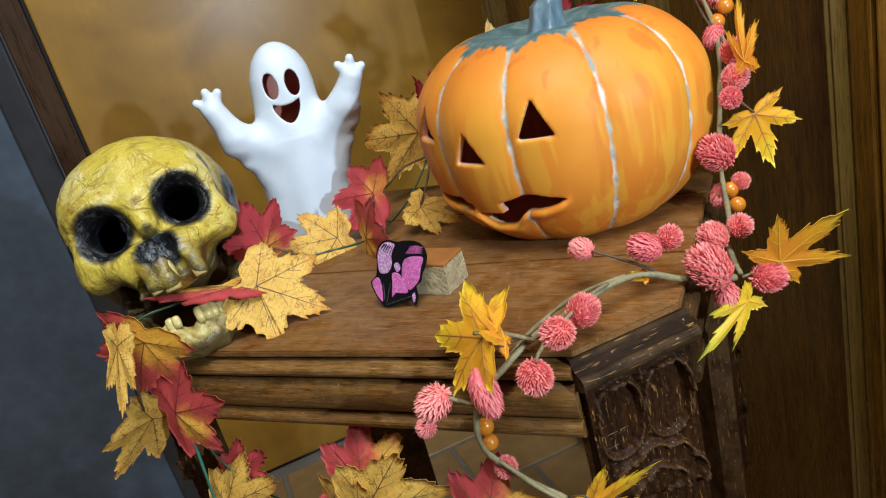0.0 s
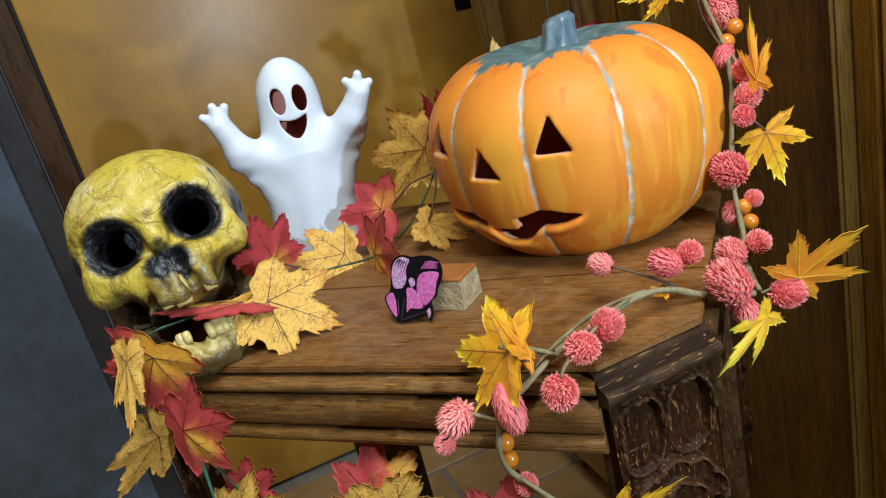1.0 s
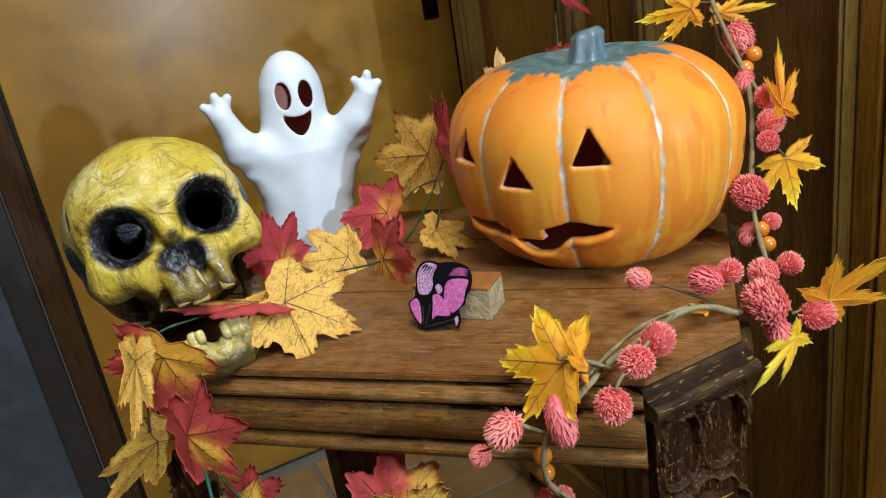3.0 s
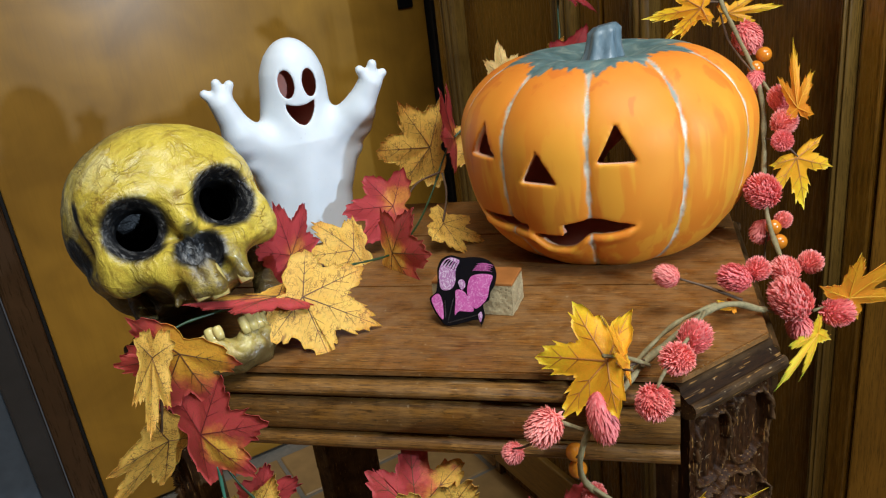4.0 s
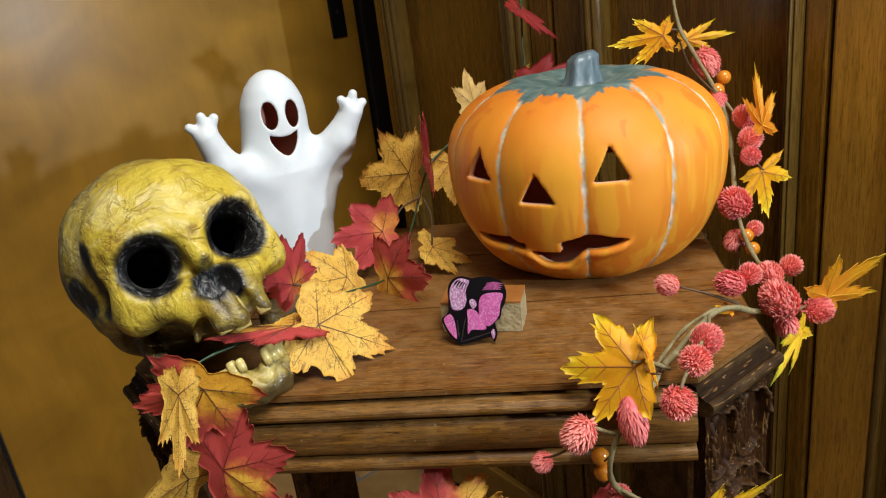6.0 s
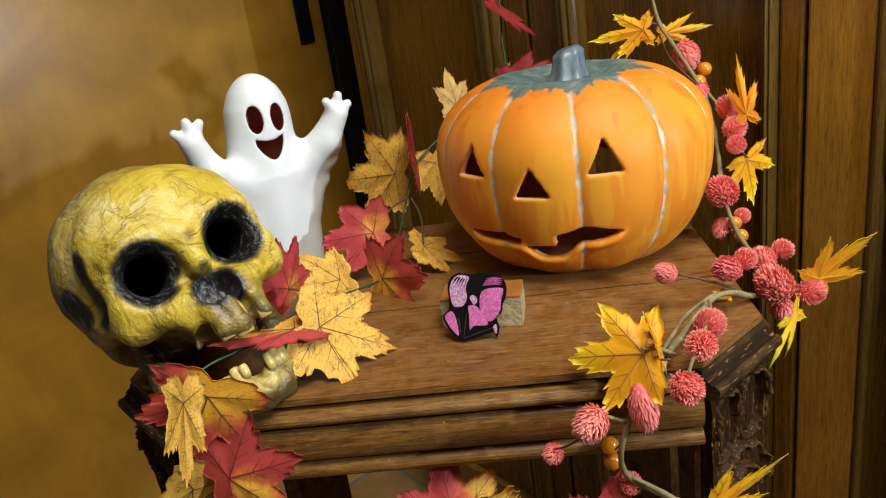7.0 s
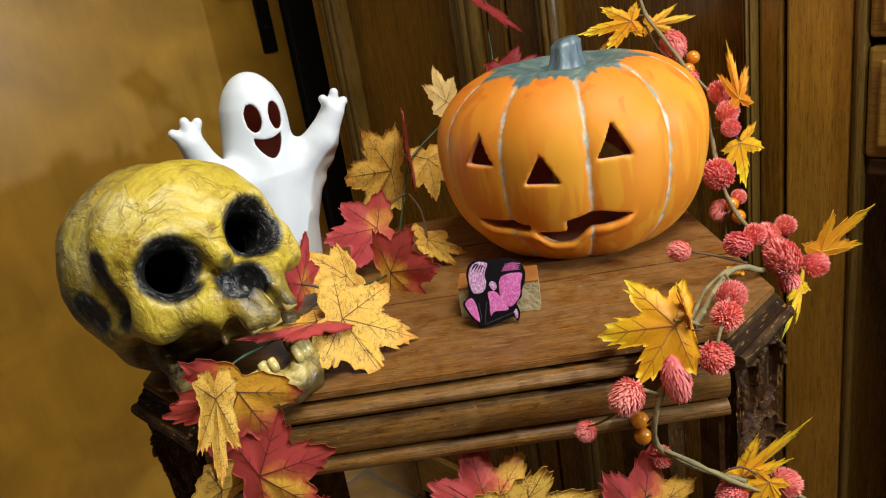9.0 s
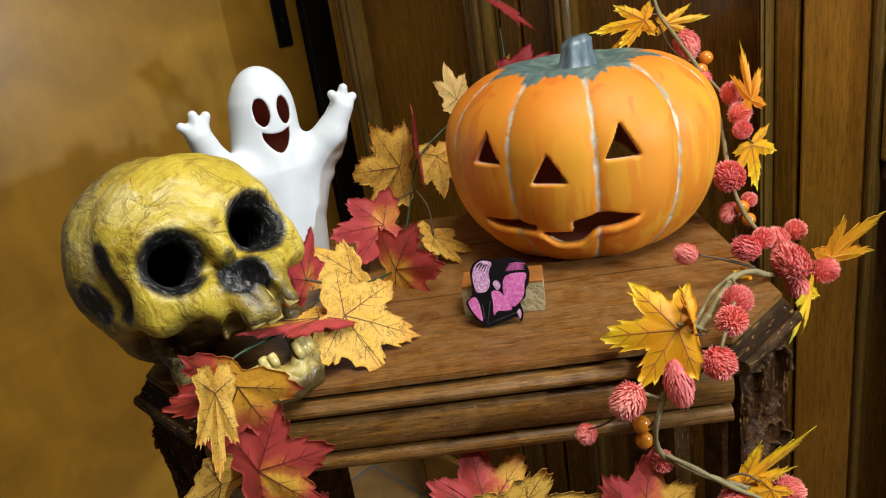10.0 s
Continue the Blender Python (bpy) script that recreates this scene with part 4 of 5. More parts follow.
def leaf_material(name, centre, edge, tip, spread, rough=0.55, web=0.5, web_colour=(0.16, 0.07, 0.015), across=None, spot=(0.0, 0.0)):
    """Printed cloth: a centre colour that gives way to an edge colour, with a fine dark net of veins."""
    n = Nodes(name, rough, 0.0, 0.0, 0.35)
    uv = n.coords((1, 1, 1), "UV")
    off = n.node("ShaderNodeVectorMath", {0: uv, 1: (spot[0], spot[1], 0.0)}, operation="SUBTRACT").outputs[0]
    r = n.node("ShaderNodeVectorMath", {0: off}, operation="LENGTH").outputs["Value"]
    rnd = n.node("ShaderNodeObjectInfo").outputs["Random"]
    wob = n.noise(uv, 3.2, 4, 0.6)
    if across:
        r = n.math("MULTIPLY_ADD", n.node("ShaderNodeVectorMath", {0: uv, 1: across}, operation="DOT_PRODUCT").outputs["Value"], 0.6, 0.42)
    f = n.math("ADD", r, n.math("MULTIPLY_ADD", wob, 0.7, n.math("MULTIPLY_ADD", rnd, 0.1, -0.4)))
    col = n.ramp(f, ((spread[0], centre), (spread[1], edge), (spread[2], tip)))
    col = n.mix(n.ramp(n.noise(uv, 22, 4), ((0.35, 0.22), (0.65, 0.0))), col, tuple(c * 0.55 for c in edge))
    v = n.node("ShaderNodeTexVoronoi", {"Vector": n.node("ShaderNodeVectorMath", {0: uv, 1: n.node("ShaderNodeCombineXYZ", {0: wob, 1: rnd, 2: rnd}).outputs[0]}, operation="ADD").outputs[0], "Scale": 15.0}, feature="DISTANCE_TO_EDGE").outputs["Distance"]
    net = n.math("MULTIPLY", n.ramp(v, ((0.035, 1.0), (0.085, 0.0))), n.ramp(n.noise(uv, 5, 3), ((0.40, 0.0), (0.58, 1.0))))
    col = n.mix(n.math("MULTIPLY", net, web), col, web_colour)
    n.b.inputs["Transmission Weight"].default_value = 0.0
    n.b.inputs["Subsurface Weight"].default_value = 0.12
    n.b.inputs["Subsurface Scale"].default_value = 0.003
    n.bump(n.mix(0.5, n.noise(uv, 140, 2), v), 0.25, 0.0008)
    return n.done(col)


LEAF = {
    "yellow": leaf_material("leaf_cloth_yellow", (0.72, 0.40, 0.055), (0.80, 0.47, 0.075), (0.70, 0.33, 0.040), (0.2, 0.6, 0.95), 0.6, 0.75),
    "red": leaf_material("leaf_cloth_red", (0.45, 0.060, 0.045), (0.52, 0.062, 0.058), (0.40, 0.040, 0.045), (0.1, 0.5, 0.9), 0.6, 0.15),
    "mixed": leaf_material("leaf_cloth_red_yellow", (0.78, 0.42, 0.050), (0.62, 0.14, 0.055), (0.47, 0.052, 0.055), (0.34, 0.46, 0.58), 0.6, 0.5, (0.22, 0.05, 0.02), (-0.8, 0.5, 0.0)),
    "ember": leaf_material("leaf_cloth_ember", (0.80, 0.44, 0.045), (0.66, 0.17, 0.045), (0.50, 0.055, 0.055), (0.10, 0.20, 0.34), 0.6, 0.35, (0.22, 0.05, 0.02), None, (0.26, 0.20)),
    "flame": leaf_material("leaf_cloth_flame", (0.84, 0.42, 0.030), (0.72, 0.24, 0.040), (0.52, 0.058, 0.055), (0.28, 0.40, 0.54), 0.6, 0.35, (0.22, 0.05, 0.02), None, (-0.14, -0.12)),
    "blush": leaf_material("leaf_cloth_blush", (0.80, 0.42, 0.050), (0.64, 0.15, 0.050), (0.50, 0.058, 0.058), (0.26, 0.38, 0.50), 0.6, 0.45, (0.22, 0.05, 0.02), None, (0.12, -0.04)),
    "dusk": leaf_material("leaf_cloth_dusk", (0.70, 0.27, 0.045), (0.52, 0.085, 0.050), (0.46, 0.050, 0.055), (0.10, 0.26, 0.42), 0.6, 0.2, (0.20, 0.03, 0.02), None, (0.15, -0.10)),
    "dark": leaf_material("leaf_cloth_dark_red", (0.30, 0.028, 0.020), (0.26, 0.020, 0.018), (0.20, 0.012, 0.016), (0.1, 0.5, 0.9), 0.5, 0.1),
    "pale": leaf_material("leaf_cloth_pale", (0.70, 0.46, 0.14), (0.74, 0.50, 0.16), (0.60, 0.36, 0.10), (0.1, 0.5, 0.9), 0.6, 0.3),
    "gold": leaf_material("leaf_silk_gold", (0.88, 0.38, 0.008), (0.92, 0.56, 0.010), (0.82, 0.62, 0.025), (0.30, 0.62, 1.05), 0.42, 0.0),
    "orange": leaf_material("leaf_silk_orange", (0.72, 0.25, 0.010), (0.82, 0.36, 0.008), (0.70, 0.50, 0.020), (0.30, 0.62, 1.05), 0.42, 0.0),
    "green": leaf_material("leaf_silk_green", (0.80, 0.48, 0.012), (0.68, 0.52, 0.020), (0.36, 0.42, 0.030), (0.30, 0.58, 0.95), 0.42, 0.0),
}
VEIN = {"dark": plain("vein_brown", (0.13, 0.055, 0.018), 0.6, 0, 300, 0.3, 0.1), "red": plain("vein_red", (0.17, 0.018, 0.016), 0.6, 0, 300, 0.3, 0.1), "gold": plain("vein_gold", (0.78, 0.38, 0.010), 0.5, 0, 300, 0.2, 0.1), "plum": plain("vein_plum", (0.52, 0.200, 0.030), 0.6, 0, 300, 0.3, 0.1)}


def leaf(parent, kind, c, t, s, deep=1.0, cup=0.10, curl=0.12, seed=0, stretch=None, label="", reach=1.0, face=None):
    """A maple leaf: c where its veins meet, t the tip of its middle lobe, s the tip of a side lobe."""
    rnd = random.Random(seed)
    if kind not in ("gold", "orange", "green"):
        deep *= 0.66
    c, t, s = Vector(c), Vector(t), Vector(s)
    y = t - c
    if face:
        n = Vector(face).normalized()
        y = y - y.dot(n) * n
    length = y.length * reach
    y.normalize()
    if not face:
        n = y.cross(s - c).normalized()
    if n.dot(VIEWER - c) < 0:
        n = -n
    x = y.cross(n).normalized()
    if stretch is None:
        stretch = min(1.3, max(0.7, abs((s - c).dot(x)) / (0.66 * length)))
    right = 1 if (s - c).dot(x) > 0 else -1
    m = Matrix((x, y, n)).transposed().to_4x4()
    m.translation = c
    outline = [(a, r) for a, r in MAPLE] + [(-a, r) for a, r in reversed(MAPLE) if a > 0]
    teeth = kind in ("gold", "orange", "green")
    fine = []
    for (a0, r0), (a1, r1) in zip(outline, outline[1:] + [(outline[0][0], outline[0][1])]):
        fine.append((a0, r0))
        if abs(a1 - a0) > 2.5 and abs(a1 - a0) < 60:
            fine.append(((a0 + a1) / 2, (r0 + r1) / 2 * (0.94 if teeth else 0.985)))
    outline = fine
    jag = [(a + rnd.uniform(-0.9, 0.9), r ** deep * rnd.uniform(0.93, 1.06)) for a, r in outline]
    bend, twist, side = rnd.uniform(0.6, 1.3) * curl, rnd.uniform(-0.12, 0.12), rnd.uniform(0.5, 1.2) * cup

    def height(px, py):
        r = math.hypot(px, py)
        a = abs(math.degrees(math.atan2(px, py)))
        near = min(abs(a - v) for v in (0, 50, 105))
        ridge = 0.030 * r * math.cos(min(near, 27) / 27 * math.pi)
        return ridge - bend * py * abs(py) - side * px * px + twist * px * py + 0.02 * math.sin(5 * px + seed) * math.sin(4 * py + 2 * seed)

    bm = bmesh.new()
    uvl = bm.loops.layers.uv.new("UVMap")
    flat = {}

    def vert(px, py, lift=0.0):
        v = bm.verts.new((px * stretch * length, py * length, height(px, py) * length + lift))
        flat[v] = (px, py)
        return v

    rings = [[vert(0, 0)]]
    for f in (0.2, 0.42, 0.65, 0.85, 1.0):
        rings.append([vert(math.sin(math.radians(a)) * r * f, math.cos(math.radians(a)) * r * f) for a, r in jag])
    k = len(jag)
    for i in range(k):
        bm.faces.new((rings[0][0], rings[1][(i + 1) % k], rings[1][i]))
        for p, q in zip(rings[1:], rings[2:]):
            bm.faces.new((p[i], p[(i + 1) % k], q[(i + 1) % k], q[i]))
    # the underside, a hair below, and the cut edge between
    top = list(bm.faces)
    low = {}
    for v in list(bm.verts):
        w = bm.verts.new(v.co - Vector((0, 0, 0.0005)))
        flat[w] = flat[v]
        low[v] = w
    for f in top:
        bm.faces.new([low[v] for v in reversed(f.verts)])
    for i in range(k):
        a, b = rings[-1][i], rings[-1][(i + 1) % k]
        bm.faces.new((b, a, low[a], low[b]))
    # raised veins
    def vein(a0, r0, a1, r1, w0, w1, steps=6):
        p0 = Vector((math.sin(math.radians(a0)) * r0, math.cos(math.radians(a0)) * r0))
        p1 = Vector((math.sin(math.radians(a1)) * r1, math.cos(math.radians(a1)) * r1))
        d = (p1 - p0).normalized()
        o = Vector((-d.y, d.x))
        last = None
        for j in range(steps + 1):
            s_ = j / steps
            p = p0.lerp(p1, s_)
            w = w0 + (w1 - w0) * s_
            row = (vert(*(p - o * w), 0.0002), vert(*p, 0.0002 + w * length * 0.8), vert(*(p + o * w), 0.0002))
            if last:
                for u in (0, 1):
                    f = bm.faces.new((last[u], row[u], row[u + 1], last[u + 1]))
                    f.material_index = 1
            last = row

    wide = 0.012 if kind in ("gold", "orange", "green") else 0.008
    for a, r in ((0, 0.94), (50, 0.80), (-50, 0.80), (105, 0.55), (-105, 0.55)):
        vein(0, 0, a, r ** deep * 0.97, wide, wide * 0.25)
        for f, da in ((0.35, 16), (0.35, -16), (0.58, 9), (0.58, -9)):
            vein(a, r * f, a + da, r * (f + 0.20), wide * 0.5, wide * 0.15, 3)
    for f in bm.faces:
        f.smooth = True
        for l in f.loops:
            l[uvl].uv = flat[l.vert]
    bmesh.ops.recalc_face_normals(bm, faces=[f for f in bm.faces if f.material_index == 1])
    vm = VEIN["plum"] if kind == "gold" else VEIN["gold"] if kind in ("gold", "orange", "green") else VEIN["red"] if kind in ("red", "dark", "dusk", "ember") else VEIN["dark"]
    return part("leaf", bm, (LEAF[kind], vm), parent, label, m=m)


def stem(name, parent, points, radius, material, label="", taper=0.75, rough=0.0, seed=0):
    """A wrapped wire through the points, a little uneven."""
    pts = [Vector(p) for p in points]
    dense = []
    for i in range(len(pts) - 1):
        p0, p1, p2, p3 = pts[max(i - 1, 0)], pts[i], pts[i + 1], pts[min(i + 2, len(pts) - 1)]
        n = max(3, int((p2 - p1).length / 0.0035))
        for k in range(n):
            u = k / n
            dense.append(0.5 * (2 * p1 + (p2 - p0) * u + (2 * p0 - 5 * p1 + 4 * p2 - p3) * u * u + (3 * p1 - p0 - 3 * p2 + p3) * u ** 3))
    dense.append(pts[-1])
    rnd = random.Random(seed)
    bm = bmesh.new()
    up = Vector((0.3, 0.2, 0.9))
    last = None
    for i, p in enumerate(dense):
        d = (dense[min(i + 1, len(dense) - 1)] - dense[max(i - 1, 0)]).normalized()
        a = d.cross(up).normalized()
        b = d.cross(a)
        r = radius * (1 - (1 - taper) * i / len(dense)) * (1 + rough * rnd.uniform(-1, 1))
        tw = i * 0.35
        row = [bm.verts.new(p + (a * math.cos(t) + b * math.sin(t)) * r * (1 + 0.16 * math.cos(2 * (t + tw)))) for t in (2 * math.pi * k / 8 for k in range(8))]
        if last:
            for k in range(8):
                bm.faces.new((last[k], last[(k + 1) % 8], row[(k + 1) % 8], row[k]))
        else:
            bm.faces.new(row[::-1])
        last = row
    bm.faces.new(last)
    bmesh.ops.recalc_face_normals(bm, faces=bm.faces[:])
    return part(name, bm, material, parent, label, True)


def flower_material():
    n = Nodes("flower_bracts", 0.6, 0.0, 0.0, 0.3)
    t = n.attr("tipness")
    rnd = n.node("ShaderNodeObjectInfo").outputs["Random"]
    isl = n.node("ShaderNodeNewGeometry").outputs["Random Per Island"]
    base = n.mix(rnd, (0.68, 0.085, 0.090), (0.80, 0.150, 0.135))
    tip = n.mix(rnd, (0.92, 0.290, 0.260), (0.95, 0.420, 0.330))
    col = n.mix(n.math("MULTIPLY_ADD", isl, 0.35, n.math("MULTIPLY", t, 0.75)), base, tip)
    return n.done(col)


BRACT = flower_material()


def flower(parent, c, r, axis=(0, 0, 1), long=1.0, seed=0, open_=0.55):
    """A globe flower: a core set all over with small pointed bracts."""
    rnd = random.Random(seed)
    ax = Vector(axis).normalized()
    q = Vector((0, 0, 1)).rotation_difference(ax)
    bm = bmesh.new()
    tl = bm.verts.layers.float.new("tipness")
    bmesh.ops.create_icosphere(bm, subdivisions=2, radius=r * 0.80)
    count = int(470 * max(0.8, min(1.6, r / 0.012)) * (0.7 + 0.3 * long))
    for i in range(count):
        z = 1 - 2 * (i + 0.5) / count
        t = i * 2.399963 + rnd.uniform(-0.12, 0.12)
        rad = math.sqrt(max(0, 1 - z * z))
        nrm = Vector((rad * math.cos(t), rad * math.sin(t), z))
        lean = (nrm * open_ + Vector((0, 0, 0.62)) + Vector((rnd.uniform(-1, 1), rnd.uniform(-1, 1), rnd.uniform(-1, 1))) * 0.12).normalized()
        if z > 0.75:
            lean = (nrm + Vector((rnd.uniform(-1, 1), rnd.uniform(-1, 1), 0)) * 0.2).normalized()
        side = lean.cross(nrm)
        side = side.normalized() if side.length > 1e-3 else nrm.orthogonal().normalized()
        h, w = r * rnd.uniform(0.30, 0.44), r * rnd.uniform(0.050, 0.068)
        p = nrm * r * 0.77
        out = side.cross(lean)
        a = bm.verts.new(p - side * w)
        b = bm.verts.new(p + side * w)
        d = bm.verts.new(p + lean * h * 0.55 + side * w * 1.15 + out * w * 0.2)
        e = bm.verts.new(p + lean * h * 0.55 - side * w * 1.15 + out * w * 0.2)
        k = bm.verts.new(p + lean * h * 0.5 - out * w * 0.9)
        f = bm.verts.new(p + lean * h)
        for v in (d, e, k):
            v[tl] = 0.5
        f[tl] = 1.0
        for tri in ((a, b, k), (b, d, k), (d, f, k), (f, e, k), (e, a, k), (a, e, d, b), (e, f, d)):
            bm.faces.new(tri)
    for v in bm.verts:
        v.co = q @ Vector((v.co.x, v.co.y, v.co.z * long)) + Vector(c)
    bmesh.ops.recalc_face_normals(bm, faces=bm.faces[:])
    return part("flower", bm, BRACT, parent)


def berry(parent, c, r):
    bm = bmesh.new()
    bmesh.ops.create_uvsphere(bm, u_segments=20, v_segments=12, radius=r, matrix=Matrix.Translation(c))
    for v in bm.verts:
        d = v.co - Vector(c)
        if d.z < -0.8 * r:
            v.co.z += 0.3 * (-0.8 * r - d.z)
    ob = part("berry", bm, berry_skin, parent, "glossy orange berry", True)
    bm = bmesh.new()
    bmesh.ops.create_cone(bm, segments=8, radius1=r * 0.16, radius2=r * 0.05, depth=r * 0.3, cap_ends=True, matrix=Matrix.Translation(Vector(c) + Vector((0, -0.2 * r, -r * 0.98))))
    part("berry_tip", bm, twig_brown, ob)


berry_skin = plain("berry_skin", (0.62, 0.200, 0.008), 0.22, 0, 200, 0.2, 0.05, 0.3)
twig_brown = plain("twig_brown", (0.105, 0.060, 0.030), 0.7, 0, 300, 0.4, 0.4)
wrap_green = plain("paper_wrap_green", (0.235, 0.190, 0.085), 0.75, 0, 400, 0.4, 0.6)
wire_green = plain("wire_green", (0.026, 0.062, 0.022), 0.4, 0, 300, 0.25, 0.2)
wire_teal = plain("wire_teal", (0.050, 0.170, 0.110), 0.4, 0, 300, 0.25, 0.2)

# ---- the maple garland: over the table's back, through the skull's mouth and down the front ----
g = thing("maple_leaf_garland", "autumn garland of red and yellow cloth maple leaves", "garland")
stem("wire", g, ((-0.236, 0.790, 0.905), (-0.238, 0.784, 0.850), (-0.243, 0.775, 0.806), (-0.290, 0.745, 0.775), (-0.338, 0.706, 0.745), (-0.350, 0.682, 0.728), (-0.358, 0.645, 0.700), (-0.364, 0.600, 0.682), (-0.370, 0.545, 0.678),
                   (-0.395, 0.505, 0.684), (-0.424, 0.470, 0.690), (-0.424, 0.430, 0.698), (-0.413, 0.404, 0.703), (-0.436, 0.378, 0.707), (-0.458, 0.350, 0.708), (-0.470, 0.338, 0.697), (-0.478, 0.350, 0.664), (-0.470, 0.353, 0.634),
                   (-0.456, 0.353, 0.600), (-0.440, 0.351, 0.572), (-0.405, 0.348, 0.548), (-0.350, 0.345, 0.540), (-0.290, 0.345, 0.546), (-0.230, 0.343, 0.552), (-0.200, 0.343, 0.566)), 0.0010, wire_green, "green wire", 0.9, 0.15)
stem("wire_loop", g, ((-0.352, 0.660, 0.716), (-0.366, 0.628, 0.716), (-0.372, 0.600, 0.708), (-0.378, 0.584, 0.708)), 0.0011, twig_brown, "", 0.8)
stem("wire_loop", g, ((-0.348, 0.655, 0.716), (-0.337, 0.622, 0.706), (-0.334, 0.588, 0.690)), 0.0011, twig_brown, "", 0.8)
stem("wire_loop", g, ((-0.413, 0.490, 0.690), (-0.424, 0.482, 0.700), (-0.434, 0.477, 0.706)), 0.0011, twig_brown, "", 0.8)
stem("wire_tail", g, ((-0.452, 0.343, 0.600), (-0.452, 0.340, 0.560), (-0.456, 0.338, 0.500), (-0.450, 0.338, 0.440)), 0.0012, wire_teal, "teal wire", 0.9)
stem("wire_loop", g, ((-0.473, 0.334, 0.664), (-0.482, 0.337, 0.640), (-0.492, 0.342, 0.618)), 0.0011, twig_brown, "", 0.8)
for kind, c, t, s, kw in (
    ("yellow", (-0.395, 0.410, 0.700), (-0.344, 0.421, 0.674), (-0.371, 0.393, 0.669), dict(seed=1, curl=0.10, stretch=0.95, reach=1.02)),
    ("yellow", (-0.409, 0.548, 0.680), (-0.440, 0.515, 0.688), (-0.405, 0.579, 0.697), dict(seed=2, stretch=0.95, reach=1.1)),
    ("blush", (-0.368, 0.534, 0.682), (-0.322, 0.500, 0.694), (-0.330, 0.513, 0.729), dict(seed=3, curl=0.02, stretch=0.95, reach=1.0)),
    ("dusk", (-0.378, 0.582, 0.709), (-0.432, 0.581, 0.706), (-0.395, 0.593, 0.727), dict(seed=4, stretch=0.9)),
    ("yellow", (-0.334, 0.586, 0.688), (-0.302, 0.595, 0.669), (-0.312, 0.562, 0.669), dict(seed=5, curl=0.02, stretch=0.95, reach=1.1)),
    ("dusk", (-0.434, 0.478, 0.705), (-0.430, 0.465, 0.753), (-0.428, 0.498, 0.710), dict(seed=6, stretch=1.0)),
    ("yellow", (-0.364, 0.677, 0.738), (-0.408, 0.634, 0.748), (-0.367, 0.673, 0.777), dict(seed=7, stretch=1.05, curl=0.05, reach=1.0)),
    ("dusk", (-0.342, 0.697, 0.740), (-0.338, 0.650, 0.799), (-0.338, 0.660, 0.716), dict(seed=8, stretch=0.62, curl=0.05)),
    ("yellow", (-0.325, 0.715, 0.735), (-0.322, 0.700, 0.690), (-0.350, 0.695, 0.720), dict(seed=9, stretch=0.8)),
    ("mixed", (-0.411, 0.405, 0.704), (-0.455, 0.352, 0.720), (-0.440, 0.395, 0.712), dict(seed=10, stretch=0.42, curl=0.0)),
    ("flame", (-0.457, 0.343, 0.691), (-0.487, 0.339, 0.641), (-0.438, 0.347, 0.678), dict(seed=11, stretch=1.0, curl=0.12, reach=0.95)),
    ("yellow", (-0.466, 0.328, 0.697), (-0.464, 0.291, 0.661), (-0.457, 0.324, 0.722), dict(seed=12, stretch=0.34, curl=0.05, reach=1.15, face=(0.25, -0.90, 0.35))),
    ("ember", (-0.459, 0.344, 0.626), (-0.407, 0.343, 0.637), (-0.434, 0.346, 0.655), dict(seed=13, stretch=1.05, curl=0.06, reach=1.02)),
    ("yellow", (-0.486, 0.343, 0.620), (-0.533, 0.320, 0.572), (-0.503, 0.345, 0.577), dict(seed=14, stretch=0.5, curl=0.05, reach=0.98)),
    ("red", (-0.432, 0.353, 0.560), (-0.398, 0.357, 0.582), (-0.422, 0.357, 0.583), dict(seed=15, stretch=0.8)),
    ("yellow", (-0.440, 0.338, 0.540), (-0.381, 0.343, 0.566), (-0.398, 0.352, 0.580), dict(seed=16, stretch=0.75, curl=0.05)),
    ("mixed", (-0.312, 0.353, 0.563), (-0.320, 0.383, 0.604), (-0.355, 0.366, 0.585), dict(seed=17, stretch=1.0, curl=0.02, reach=1.02)),
    ("yellow", (-0.316, 0.338, 0.535), (-0.342, 0.342, 0.575), (-0.290, 0.340, 0.573), dict(seed=18, stretch=1.0)),
    ("yellow", (-0.300, 0.340, 0.556), (-0.232, 0.342, 0.570), (-0.262, 0.342, 0.590), dict(seed=19, stretch=0.72, curl=0.1)),
    ("mixed", (-0.208, 0.340, 0.552), (-0.195, 0.349, 0.600), (-0.178, 0.346, 0.580), dict(seed=20, stretch=0.95, curl=0.1)),
    ("dark", (-0.238, 0.782, 0.880), (-0.196, 0.785, 0.846), (-0.214, 0.800, 0.866), dict(seed=21, stretch=0.55)),
    ("dark", (-0.228, 0.765, 0.800), (-0.180, 0.765, 0.818), (-0.205, 0.765, 0.830), dict(seed=22, stretch=0.7)),
    ("pale", (-0.296, 0.765, 0.784), (-0.303, 0.780, 0.826), (-0.282, 0.778, 0.806), dict(seed=23, stretch=0.6, curl=0.2)),
    ("yellow", (-0.246, 0.775, 0.800), (-0.232, 0.765, 0.822), (-0.262, 0.770, 0.806), dict(seed=24, stretch=0.6)),
):
    leaf(g, kind, c, t, s, **kw)

